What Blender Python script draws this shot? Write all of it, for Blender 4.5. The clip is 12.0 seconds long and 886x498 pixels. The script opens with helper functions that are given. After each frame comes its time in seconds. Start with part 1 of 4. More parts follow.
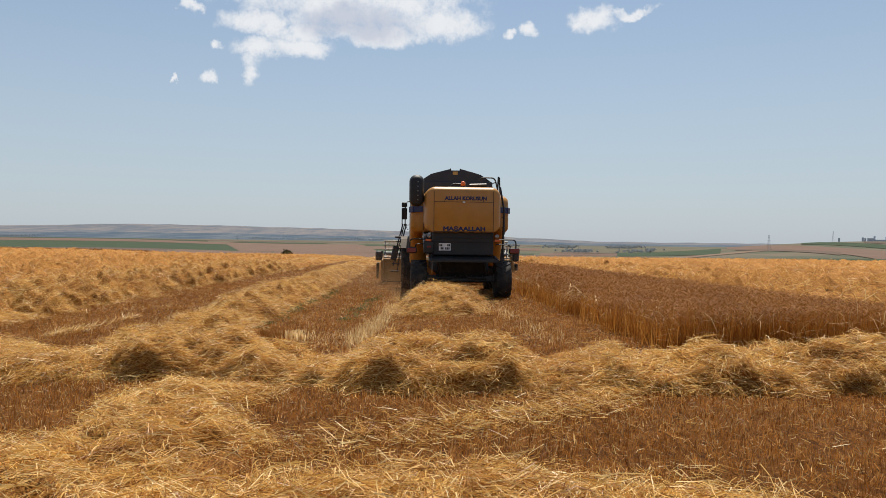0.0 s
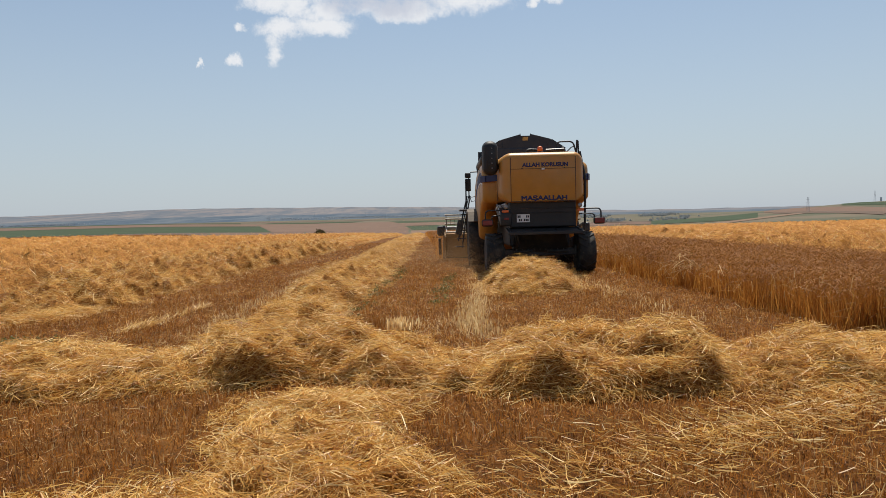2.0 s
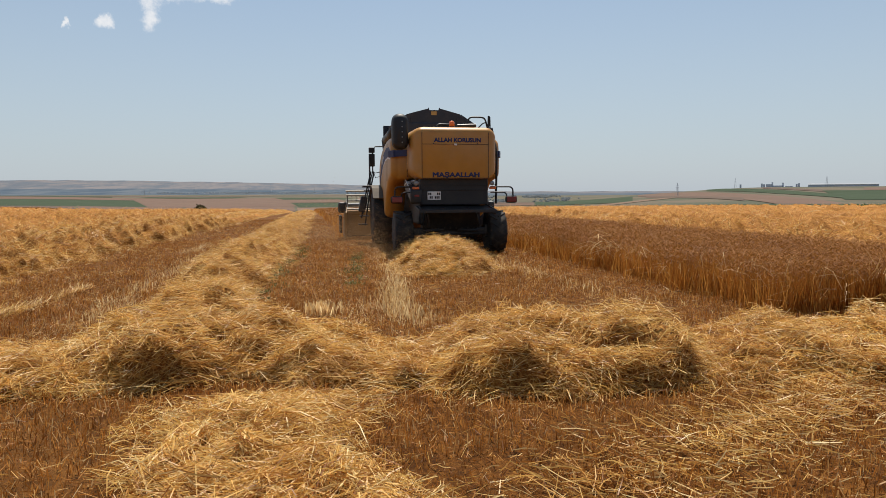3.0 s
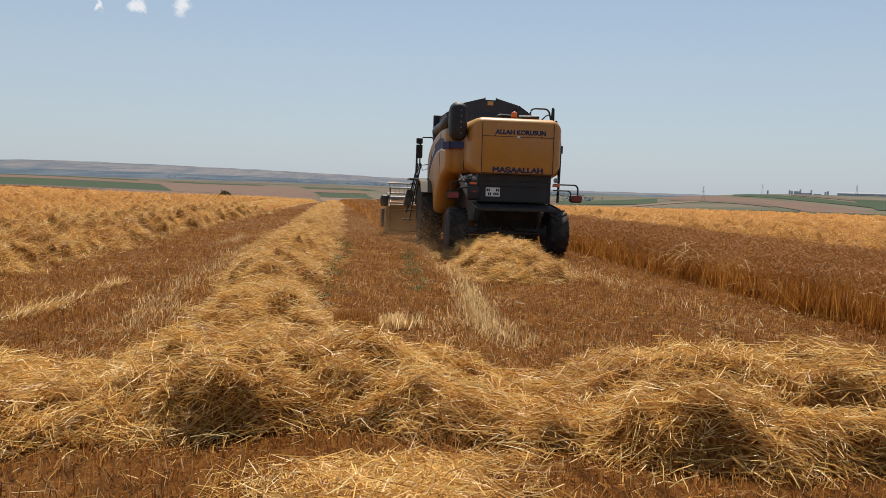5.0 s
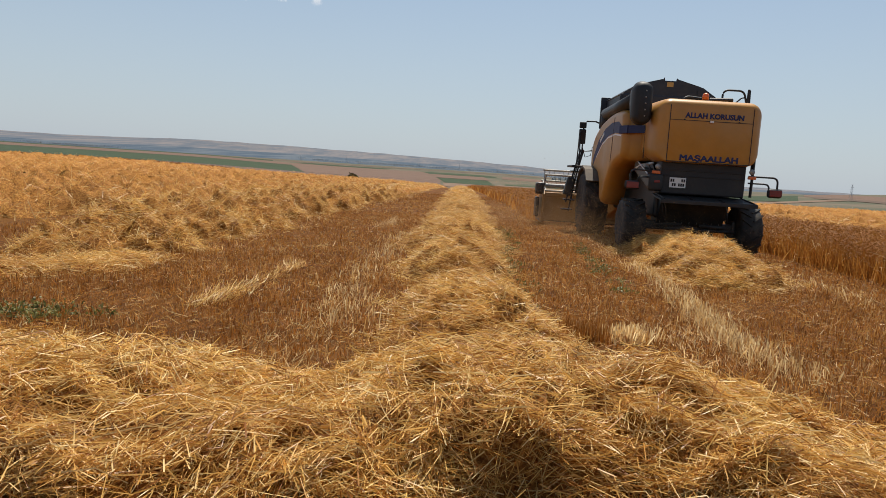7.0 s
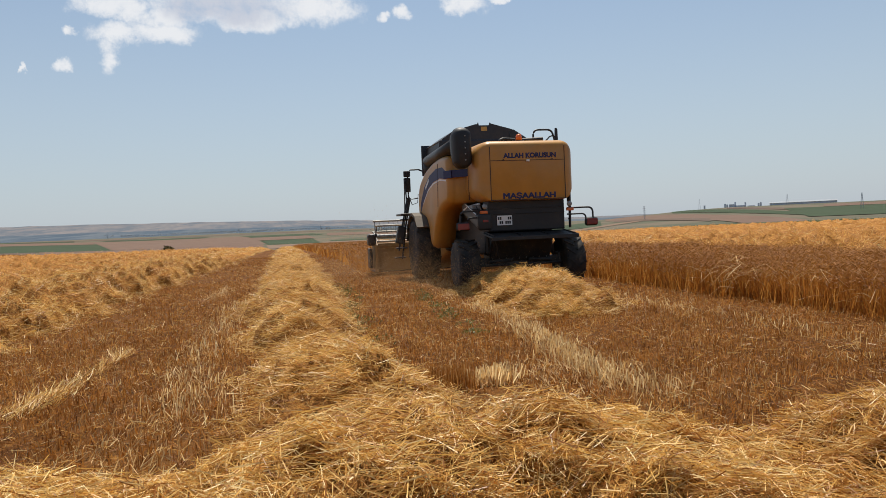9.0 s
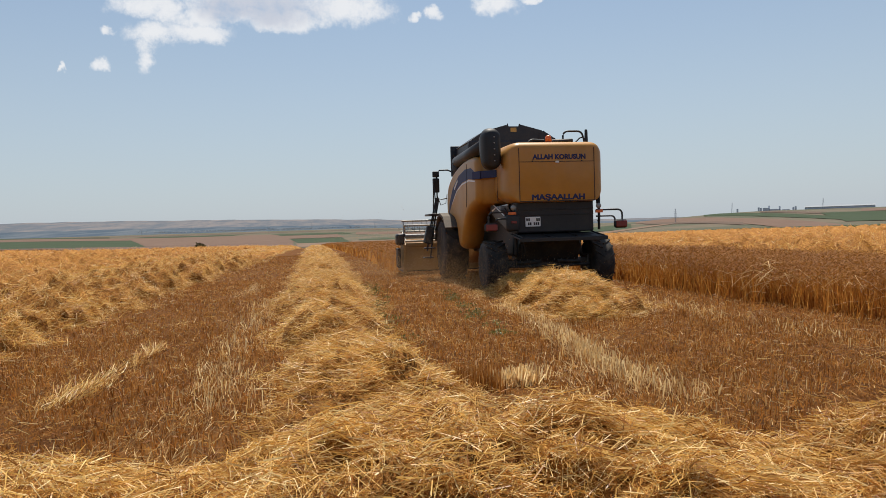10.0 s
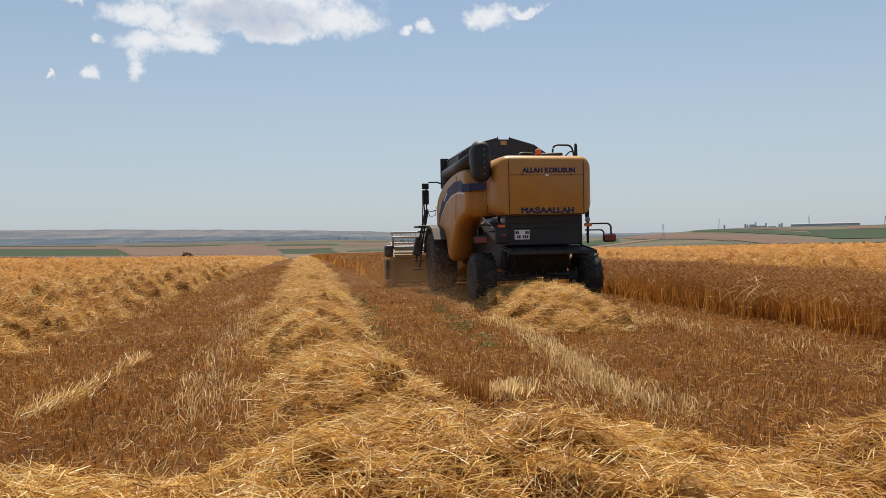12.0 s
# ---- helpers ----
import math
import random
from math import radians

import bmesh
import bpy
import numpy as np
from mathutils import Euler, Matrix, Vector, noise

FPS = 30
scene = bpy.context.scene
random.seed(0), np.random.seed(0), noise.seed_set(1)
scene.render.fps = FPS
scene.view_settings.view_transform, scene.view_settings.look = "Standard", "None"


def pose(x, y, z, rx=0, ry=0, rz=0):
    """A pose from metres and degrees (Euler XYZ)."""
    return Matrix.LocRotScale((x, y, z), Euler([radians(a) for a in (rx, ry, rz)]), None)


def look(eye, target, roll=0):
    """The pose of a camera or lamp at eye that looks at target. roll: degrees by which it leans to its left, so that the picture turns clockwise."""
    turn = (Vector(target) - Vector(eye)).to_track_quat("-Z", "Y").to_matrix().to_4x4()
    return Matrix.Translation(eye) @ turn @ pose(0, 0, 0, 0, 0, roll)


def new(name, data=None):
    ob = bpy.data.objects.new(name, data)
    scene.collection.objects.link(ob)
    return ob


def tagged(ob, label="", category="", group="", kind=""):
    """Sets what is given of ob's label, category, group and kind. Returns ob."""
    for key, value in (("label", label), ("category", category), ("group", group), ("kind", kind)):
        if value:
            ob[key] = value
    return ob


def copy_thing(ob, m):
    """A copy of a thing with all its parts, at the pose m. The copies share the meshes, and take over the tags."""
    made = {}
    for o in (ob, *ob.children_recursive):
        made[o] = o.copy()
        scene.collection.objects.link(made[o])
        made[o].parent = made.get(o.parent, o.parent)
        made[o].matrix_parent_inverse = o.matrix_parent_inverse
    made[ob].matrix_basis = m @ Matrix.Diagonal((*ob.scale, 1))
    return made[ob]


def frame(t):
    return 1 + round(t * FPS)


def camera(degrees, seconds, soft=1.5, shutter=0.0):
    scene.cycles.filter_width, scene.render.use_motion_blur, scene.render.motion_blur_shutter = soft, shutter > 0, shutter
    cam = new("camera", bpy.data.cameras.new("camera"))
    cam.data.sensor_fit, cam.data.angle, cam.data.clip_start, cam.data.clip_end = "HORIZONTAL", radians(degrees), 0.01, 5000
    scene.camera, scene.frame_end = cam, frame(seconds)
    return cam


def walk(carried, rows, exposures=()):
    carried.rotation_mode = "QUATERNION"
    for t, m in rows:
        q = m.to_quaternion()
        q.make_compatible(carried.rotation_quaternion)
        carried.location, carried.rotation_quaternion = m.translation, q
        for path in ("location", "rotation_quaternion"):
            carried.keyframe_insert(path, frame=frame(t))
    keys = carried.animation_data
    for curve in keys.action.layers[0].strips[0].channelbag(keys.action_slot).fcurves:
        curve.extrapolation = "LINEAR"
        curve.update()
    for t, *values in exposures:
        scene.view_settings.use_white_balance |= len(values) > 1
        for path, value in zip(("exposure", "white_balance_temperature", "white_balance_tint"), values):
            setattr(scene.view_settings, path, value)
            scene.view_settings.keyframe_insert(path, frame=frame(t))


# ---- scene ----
cam = camera(63.8, 12.0, soft=0.75)
METRES, EYE, TILT, LEAN, TURN = 7.009, 1.5, 0.0, 0.0, -3.6
ROWS = [
    (0.0, -0.0145, 0.0, 0.0, -0.54, -0.49, -0.63),
    (0.5, -0.0579, 0.0591, -0.0059, 1.38, -1.96, -0.83),
    (1.0, -0.1074, 0.1064, -0.0059, 3.79, -4.11, -2.68),
    (1.5, -0.1609, 0.1506, -0.0069, -1.42, -3.72, -3.26),
    (2.0, -0.194, 0.2201, -0.0071, 1.86, -2.5, 1.46),
    (2.5, -0.2315, 0.2857, -0.0105, -4.17, -3.54, 0.53),
    (4.5, -0.3482, 0.5017, -0.0153, -9.32, -5.0, 0.08),
    (5.0, -0.3676, 0.5514, -0.0118, -5.38, -4.81, -1.82),
    (5.5, -0.4029, 0.6064, -0.0154, -9.88, -2.6, 0.76),
    (6.0, -0.4451, 0.6368, -0.0175, -6.68, -5.38, -5.1),
    (6.5, -0.4821, 0.6971, -0.0252, -0.2, -5.3, -4.3),
    (7.0, -0.5164, 0.7273, -0.0245, 4.32, -6.28, -3.62),
    (7.5, -0.5424, 0.7598, -0.0218, -6.25, -2.63, -2.29),
    (9.5, -0.5412, 0.7542, -0.0243, -9.36, -1.92, 2.97),
    (10.0, -0.5418, 0.7511, -0.0234, -7.44, -1.78, 1.78),
    (10.5, -0.5424, 0.761, -0.0254, -10.21, -0.11, 1.96),
    (11.0, -0.5408, 0.7514, -0.0247, -9.44, -0.88, 2.18),
    (11.5, -0.5411, 0.7533, -0.0249, -8.56, -0.98, 1.59),
    (12.0, -0.542, 0.7562, -0.0254, -8.34, -0.79, 1.07),
]
walk(cam, [(t, pose(0, 0, EYE, TILT, LEAN, TURN) @ pose(METRES * x, METRES * y, METRES * z, 90 + pitch, roll, yaw)) for t, x, y, z, yaw, pitch, roll in ROWS])

# ---------------------------------------------------------------- world, sun
SUN_EL, SUN_AZ = 66.0, 13.0
world = bpy.data.worlds.new("sky_world")
scene.world = world
world.use_nodes = True
wn, wl = world.node_tree.nodes, world.node_tree.links
wn.clear()


def wmath(op, a, b=None, c=None):
    n = wn.new("ShaderNodeMath")
    n.operation = op
    for i, v in enumerate((a, b, c)):
        if v is None:
            continue
        if isinstance(v, (int, float)):
            n.inputs[i].default_value = v
        else:
            wl.new(v, n.inputs[i])
    return n.outputs[0]


sky = wn.new("ShaderNodeTexSky")
sky.sky_type = "NISHITA"
sky.sun_disc = False
sky.sun_elevation, sky.sun_rotation = radians(SUN_EL), radians(SUN_AZ)
sky.air_density, sky.dust_density, sky.ozone_density = 1.0, 1.0, 0.7
coords = wn.new("ShaderNodeTexCoord")
split = wn.new("ShaderNodeSeparateXYZ")
wl.new(coords.outputs["Generated"], split.inputs[0])
az = wmath("MULTIPLY", wmath("ARCTAN2", split.outputs[0], split.outputs[1]), 57.2958)
el = wmath("MULTIPLY", wmath("ARCSINE", split.outputs[2]), 57.2958)
# cumulus clouds: azimuth, elevation, half width, half height, in degrees
CLOUDS = [(-3.2, 18.6, 9.6, 2.7), (-10.6, 16.5, 3.0, 0.9), (3.6, 17.1, 3.5, 1.5), (-1.5, 16.2, 5.0, 0.9), (-10.6, 14.6, 1.9, 1.0), (-11.2, 13.2, 0.95, 1.1),
          (-7.2, 15.0, 2.6, 0.85), (-7.0, 16.1, 3.2, 0.9), (-14.15, 12.4, 0.62, 0.62), (-13.6, 14.7, 0.5, 0.4), (-15.6, 17.0, 0.85, 0.42), (10.9, 16.7, 0.85, 0.55), (9.3, 16.3, 0.6, 0.35),
          (15.9, 17.2, 2.0, 0.95), (19.0, 17.5, 1.7, 0.32), (-16.7, 11.9, 0.2, 0.4)]
warp = wn.new("ShaderNodeTexNoise")
warp.inputs["Scale"].default_value, warp.inputs["Detail"].default_value, warp.inputs["Roughness"].default_value = 26.0, 9.0, 0.6
wl.new(coords.outputs["Generated"], warp.inputs["Vector"])
bent = wn.new("ShaderNodeSeparateColor")
wl.new(warp.outputs["Color"], bent.inputs[0])
caz = wmath("ADD", az, wmath("MULTIPLY", wmath("SUBTRACT", bent.outputs[0], 0.5), 3.2))
cel = wmath("ADD", el, wmath("MULTIPLY", wmath("SUBTRACT", bent.outputs[1], 0.5), 2.6))
shape = None
for ca, ce, ra, re in CLOUDS:
    da = wmath("DIVIDE", wmath("SUBTRACT", caz, ca), ra)
    de = wmath("DIVIDE", wmath("SUBTRACT", cel, ce), re)
    one = wmath("SUBTRACT", 1.0, wmath("ADD", wmath("MULTIPLY", da, da), wmath("MULTIPLY", de, de)))
    shape = one if shape is None else wmath("MAXIMUM", shape, one)
shape = wmath("MAXIMUM", shape, -1.2)
puff = wn.new("ShaderNodeTexNoise")
puff.inputs["Scale"].default_value, puff.inputs["Detail"].default_value, puff.inputs["Roughness"].default_value = 34.0, 12.0, 0.7
wl.new(coords.outputs["Generated"], puff.inputs["Vector"])
wisp = wn.new("ShaderNodeTexNoise")
wisp.inputs["Scale"].default_value, wisp.inputs["Detail"].default_value = 13.0, 6.0
wl.new(coords.outputs["Generated"], wisp.inputs["Vector"])
dens = wmath("ADD", wmath("MULTIPLY", shape, 1.35), wmath("MULTIPLY", wmath("SUBTRACT", puff.outputs["Fac"], 0.5), 4.4))
cover = wn.new("ShaderNodeMapRange")
cover.interpolation_type = "SMOOTHSTEP"
cover.inputs[1].default_value, cover.inputs[2].default_value = -0.6, 1.5
wl.new(dens, cover.inputs[0])
# the grey underside of the large cloud
core_a = wmath("DIVIDE", wmath("ADD", caz, 3.8), 6.6)
core_e = wmath("DIVIDE", wmath("SUBTRACT", cel, 17.0), 1.35)
core = wmath("SUBTRACT", 1.0, wmath("ADD", wmath("MULTIPLY", core_a, core_a), wmath("MULTIPLY", core_e, core_e)))
shade = wn.new("ShaderNodeMapRange")
shade.interpolation_type = "SMOOTHSTEP"
shade.inputs[1].default_value, shade.inputs[2].default_value = -0.5, 0.9
wl.new(core, shade.inputs[0])
ccol = wn.new("ShaderNodeMixRGB")
hollow = wn.new("ShaderNodeMapRange")
hollow.interpolation_type = "SMOOTHSTEP"
hollow.inputs[1].default_value, hollow.inputs[2].default_value = 0.3, 0.56
wl.new(wisp.outputs["Fac"], hollow.inputs[0])
wl.new(wmath("MULTIPLY", shade.outputs[0], hollow.outputs[0]), ccol.inputs[0])
ccol.inputs[1].default_value, ccol.inputs[2].default_value = (8.2, 8.3, 8.5, 1), (5.7, 6.0, 6.8, 1)
# milky summer haze low over the horizon
haze = wn.new("ShaderNodeMapRange")
haze.interpolation_type = "SMOOTHSTEP"
haze.inputs[1].default_value, haze.inputs[2].default_value = 26.0, -4.0
haze.inputs[3].default_value, haze.inputs[4].default_value = 0.12, 0.84
wl.new(el, haze.inputs[0])
hmix = wn.new("ShaderNodeMixRGB")
wl.new(haze.outputs[0], hmix.inputs[0])
tone = wn.new("ShaderNodeMixRGB")
tone.blend_type = "MULTIPLY"
tone.inputs[0].default_value, tone.inputs[2].default_value = 1.0, (0.93, 1.0, 1.0, 1)
wl.new(sky.outputs[0], tone.inputs[1])
wl.new(tone.outputs[0], hmix.inputs[1])
hmix.inputs[2].default_value = (4.75, 5.38, 6.15, 1)
cmix = wn.new("ShaderNodeMixRGB")
wl.new(wmath("MULTIPLY", cover.outputs[0], 0.92), cmix.inputs[0])
wl.new(hmix.outputs[0], cmix.inputs[1])
wl.new(ccol.outputs[0], cmix.inputs[2])
back = wn.new("ShaderNodeBackground")
back.inputs[1].default_value = 0.104
wl.new(cmix.outputs[0], back.inputs[0])
wout = wn.new("ShaderNodeOutputWorld")
wl.new(back.outputs[0], wout.inputs[0])

sun = new("sun", bpy.data.lights.new("sun", "SUN"))
sun.data.energy, sun.data.angle, sun.data.color = 6.05, radians(0.53), (1.0, 0.93, 0.82)
se, sa = radians(SUN_EL), radians(SUN_AZ)
sun.matrix_world = look((60 * math.sin(sa) * math.cos(se), 60 * math.cos(sa) * math.cos(se), 60 * math.sin(se)), (0, 0, 0))


# ---------------------------------------------------------------- materials
class Nodes:
    """A small wrapper round a material's node tree."""

    def __init__(self, name):
        self.mat = bpy.data.materials.new(name)
        self.mat.use_nodes = True
        self.t = self.mat.node_tree
        self.bsdf = self.t.nodes["Principled BSDF"]
        self.out = self.t.nodes["Material Output"]

    def add(self, kind, **values):
        n = self.t.nodes.new(kind)
        for key, v in values.items():
            key = key.replace("_", " ")
            if key in n.inputs:
                n.inputs[key].default_value = v
        return n

    def link(self, a, b):
        self.t.links.new(a, b)

    def noise(self, scale, detail=4.0, rough=0.6, stretch=None):
        n = self.add("ShaderNodeTexNoise", Scale=scale, Detail=detail, Roughness=rough)
        tc = self.t.nodes.new("ShaderNodeTexCoord")
        if stretch:
            m = self.add("ShaderNodeMapping", Scale=stretch)
            self.link(tc.outputs["Object"], m.inputs["Vector"])
            self.link(m.outputs[0], n.inputs["Vector"])
        else:
            self.link(tc.outputs["Object"], n.inputs["Vector"])
        return n.outputs["Fac"]

    def ramp(self, fac, stops):
        r = self.t.nodes.new("ShaderNodeValToRGB")
        while len(r.color_ramp.elements) < len(stops):
            r.color_ramp.elements.new(0.5)
        for e, (p, c) in zip(r.color_ramp.elements, stops):
            e.position, e.color = p, (*c, 1)
        self.link(fac, r.inputs[0])
        return r.outputs[0]

    def mix(self, fac, a, b, mode="MIX"):
        m = self.t.nodes.new("ShaderNodeMixRGB")
        m.blend_type = mode
        for i, v in enumerate((fac, a, b)):
            if isinstance(v, (int, float)):
                m.inputs[i].default_value = v
            elif isinstance(v, tuple):
                m.inputs[i].default_value = (*v, 1)
            else:
                self.link(v, m.inputs[i])
        return m.outputs[0]

    def bump(self, fac, strength=0.3, distance=0.02):
        b = self.add("ShaderNodeBump", Strength=strength, Distance=distance)
        self.link(fac, b.inputs["Height"])
        self.link(b.outputs[0], self.bsdf.inputs["Normal"])

    def colour(self, c):
        if isinstance(c, tuple):
            self.bsdf.inputs["Base Color"].default_value = (*c, 1)
        else:
            self.link(c, self.bsdf.inputs["Base Color"])

    def set(self, rough=0.6, metal=0.0, spec=0.5):
        self.bsdf.inputs["Roughness"].default_value = rough
        self.bsdf.inputs["Metallic"].default_value = metal
        self.bsdf.inputs["Specular IOR Level"].default_value = spec
        return self.mat


def strand_material(name, stops, translucent=0.35, rough=0.45, patch=0.9, patch_dark=(0.75, 0.68, 0.6), clump=0.0):
    """Dry stalks: each strand has its own tone, with broader patches over them; light shines through."""
    n = Nodes(name)
    geo = n.t.nodes.new("ShaderNodeNewGeometry")
    c = n.ramp(geo.outputs["Random Per Island"], stops)
    big = n.ramp(n.noise(patch, 4.0), [(0.35, patch_dark), (0.62, (1.0, 1.0, 1.0))])
    c = n.mix(1.0, c, big, "MULTIPLY")
    if clump:
        small = n.ramp(n.noise(5.5, 3.0, 0.6), [(0.36, (1 - clump, 1 - clump * 1.1, 1 - clump * 1.2)), (0.56, (1.0, 1.0, 1.0))])
        c = n.mix(1.0, c, small, "MULTIPLY")
    n.colour(c)
    n.set(rough, 0.0, 0.4 if clump < 0.35 and clump else 0.25)
    tr = n.t.nodes.new("ShaderNodeBsdfTranslucent")
    n.link(c, tr.inputs[0])
    ms = n.t.nodes.new("ShaderNodeMixShader")
    ms.inputs[0].default_value = translucent
    n.link(n.bsdf.outputs[0], ms.inputs[1])
    n.link(tr.outputs[0], ms.inputs[2])
    n.link(ms.outputs[0], n.out.inputs[0])
    return n.mat


STRAW = strand_material("straw", [(0.0, (0.30, 0.116, 0.025)), (0.3, (0.70, 0.395, 0.096)), (0.7, (0.91, 0.615, 0.19)), (1.0, (0.98, 0.82, 0.43))], 0.36, 0.42, patch_dark=(0.82, 0.73, 0.65), clump=0.18)
STUBBLE = strand_material("stubble", [(0.0, (0.20, 0.07, 0.013)), (0.45, (0.53, 0.215, 0.042)), (0.8, (0.72, 0.36, 0.095)), (0.92, (0.78, 0.49, 0.19)), (1.0, (0.92, 0.72, 0.40))], 0.35, 0.5, clump=0.36)
WHEAT = strand_material("ripe_wheat", [(0.0, (0.30, 0.105, 0.016)), (0.6, (0.60, 0.25, 0.046)), (1.0, (0.78, 0.43, 0.11))], 0.45, 0.55)
EARS = strand_material("ripe_wheat_ears", [(0.0, (0.16, 0.060, 0.012)), (1.0, (0.41, 0.178, 0.038))], 0.3, 0.7)
PALE = strand_material("pale_flattened_straw", [(0.0, (0.60, 0.35, 0.115)), (1.0, (0.95, 0.73, 0.38))], 0.3, 0.5)
BLEACHED = strand_material("bleached_stubble", [(0.0, (0.66, 0.40, 0.14)), (1.0, (0.97, 0.80, 0.46))], 0.6, 0.5)
LEAF = strand_material("weed_leaf", [(0.0, (0.09, 0.09, 0.022)), (1.0, (0.25, 0.23, 0.07))], 0.35, 0.5)
CORN = strand_material("maize_leaf", [(0.0, (0.03, 0.07, 0.015)), (1.0, (0.09, 0.16, 0.04))], 0.3, 0.5)


def straw_base_material():
    n = Nodes("straw_mat")
    fine = n.noise(38.0, 6.0, 0.75, (1.0, 0.35, 1.0))
    # the dark reddish-brown stops paint in the shade deep between stalks
    c = n.ramp(fine, [(0.38, (0.17, 0.060, 0.012)), (0.52, (0.45, 0.20, 0.044)), (0.68, (0.76, 0.43, 0.12))])
    c = n.mix(1.0, c, n.ramp(n.noise(0.9, 4.0), [(0.35, (0.72, 0.66, 0.58)), (0.65, (1.0, 1.0, 1.0))]), "MULTIPLY")
    n.colour(c)
    n.bump(n.noise(26.0, 6.0, 0.8), 0.9, 0.06)
    return n.set(0.8, 0.0, 0.15)


def ground_material():
    n = Nodes("stubble_ground")
    rows = n.noise(7.0, 5.0, 0.7, (2.0, 0.5, 1.0))
    # soil browns darkened to stand in for shade between the stubble stalks
    c = n.ramp(rows, [(0.3, (0.06, 0.021, 0.004)), (0.5, (0.15, 0.055, 0.009)), (0.75, (0.27, 0.112, 0.023))])
    c = n.mix(1.0, c, n.ramp(n.noise(55.0, 4.0, 0.8), [(0.36, (0.3, 0.26, 0.23)), (0.55, (1.0, 1.0, 1.0)), (0.72, (1.35, 1.4, 1.45))]), "MULTIPLY")
    c = n.mix(n.ramp(n.noise(0.35, 4.0), [(0.5, (0, 0, 0)), (0.75, (0.45, 0.45, 0.45))]), c, (0.25, 0.125, 0.04))
    n.colour(c)
    n.bump(n.noise(30.0, 5.0, 0.8), 0.8, 0.04)
    return n.set(0.9, 0.0, 0.1)


def parcel_material(name, dark, light, scale=0.03, lo=0.3, hi=0.7, stretch=None):
    n = Nodes(name)
    c = n.ramp(n.noise(scale, 5.0, 0.65, stretch), [(lo, dark), (hi, light)])
    c = n.mix(0.35, c, n.ramp(n.noise(scale * 6, 4.0, 0.7, (1.0, 0.15, 1.0)), [(0.35, dark), (0.65, light)]))
    n.colour(c)
    return n.set(0.95, 0.0, 0.05)


STRAW_BASE = straw_base_material()
GROUND = ground_material()
BROWN_PARCEL = parcel_material("fallow_parcel", (0.10, 0.075, 0.06), (0.135, 0.097, 0.076))
PINK_PARCEL = parcel_material("stubble_parcel", (0.13, 0.087, 0.067), (0.165, 0.112, 0.085))
GREEN_PARCEL = parcel_material("green_parcel", (0.042, 0.058, 0.034), (0.058, 0.076, 0.046))
PALE_PARCEL = parcel_material("pale_parcel", (0.165, 0.115, 0.083), (0.20, 0.14, 0.102))
# distance haze is mixed into the blue-grey of the far hills and woods
HAZY_HILLS = parcel_material("haze_tinted_hills", (0.085, 0.105, 0.13), (0.19, 0.17, 0.165), 0.011, 0.42, 0.6, (1.0, 0.22, 1.0))
HAZY_WOODS = parcel_material("haze_tinted_woods", (0.05, 0.075, 0.105), (0.12, 0.135, 0.15), 0.010, 0.44, 0.64, (1.0, 0.25, 1.0))
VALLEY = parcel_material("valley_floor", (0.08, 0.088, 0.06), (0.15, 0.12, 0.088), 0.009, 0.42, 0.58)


def plain(name, c, rough=0.5, metal=0.0, wear=0.25, scale=6.0, dust=0.0):
    """Paint, rubber or metal with broad fading, fine mottling and field dust."""
    n = Nodes(name)
    dark = tuple(v * (1 - wear) for v in c)
    col = n.ramp(n.noise(scale, 6.0, 0.65), [(0.3, dark), (0.7, c)])
    if dust:
        f = n.ramp(n.noise(scale * 0.6, 6.0, 0.7), [(0.45, (0, 0, 0)), (0.8, (dust, dust, dust))])
        col = n.mix(f, col, (0.36, 0.26, 0.16))
    n.colour(col)
    n.bump(n.noise(scale * 8, 4.0), 0.06, 0.01)
    return n.set(rough, metal, 0.5)


YELLOW = plain("harvester_yellow_paint", (0.50, 0.235, 0.038), 0.42, 0.0, 0.18, 2.0, 0.3)
BLUE = plain("blue_decal", (0.012, 0.022, 0.10), 0.6)
BLACK = plain("black_plastic", (0.012, 0.012, 0.013), 0.55, 0.0, 0.3, 5.0, 0.06)
RUBBER = plain("tyre_rubber", (0.02, 0.019, 0.018), 0.8, 0.0, 0.3, 6.0, 0.25)
STEEL = plain("dark_steel", (0.05, 0.05, 0.052), 0.45, 0.6, 0.3, 6.0, 0.2)
NAVY = plain("grain_tank_panel", (0.02, 0.024, 0.035), 0.5, 0.0, 0.3, 3.0, 0.1)
REDLENS = plain("red_lens", (0.22, 0.025, 0.02), 0.25)
ORANGE = plain("orange_beacon", (0.75, 0.16, 0.03), 0.25)
WHITE = plain("white_plate", (0.75, 0.75, 0.72), 0.5, 0.0, 0.08)
DUSTY = plain("dusty_yellow_paint", (0.34, 0.18, 0.045), 0.6, 0.0, 0.25, 2.0, 0.35)
GREY = plain("grey_steel", (0.32, 0.32, 0.31), 0.45, 0.5, 0.3, 5.0, 0.2)
MUDGUARD = plain("dusty_mudguard", (0.11, 0.09, 0.07), 0.8, 0.0, 0.3, 4.0, 0.3)
CREAM = plain("cream_rim", (0.5, 0.45, 0.36), 0.5, 0.0, 0.25, 4.0, 0.3)


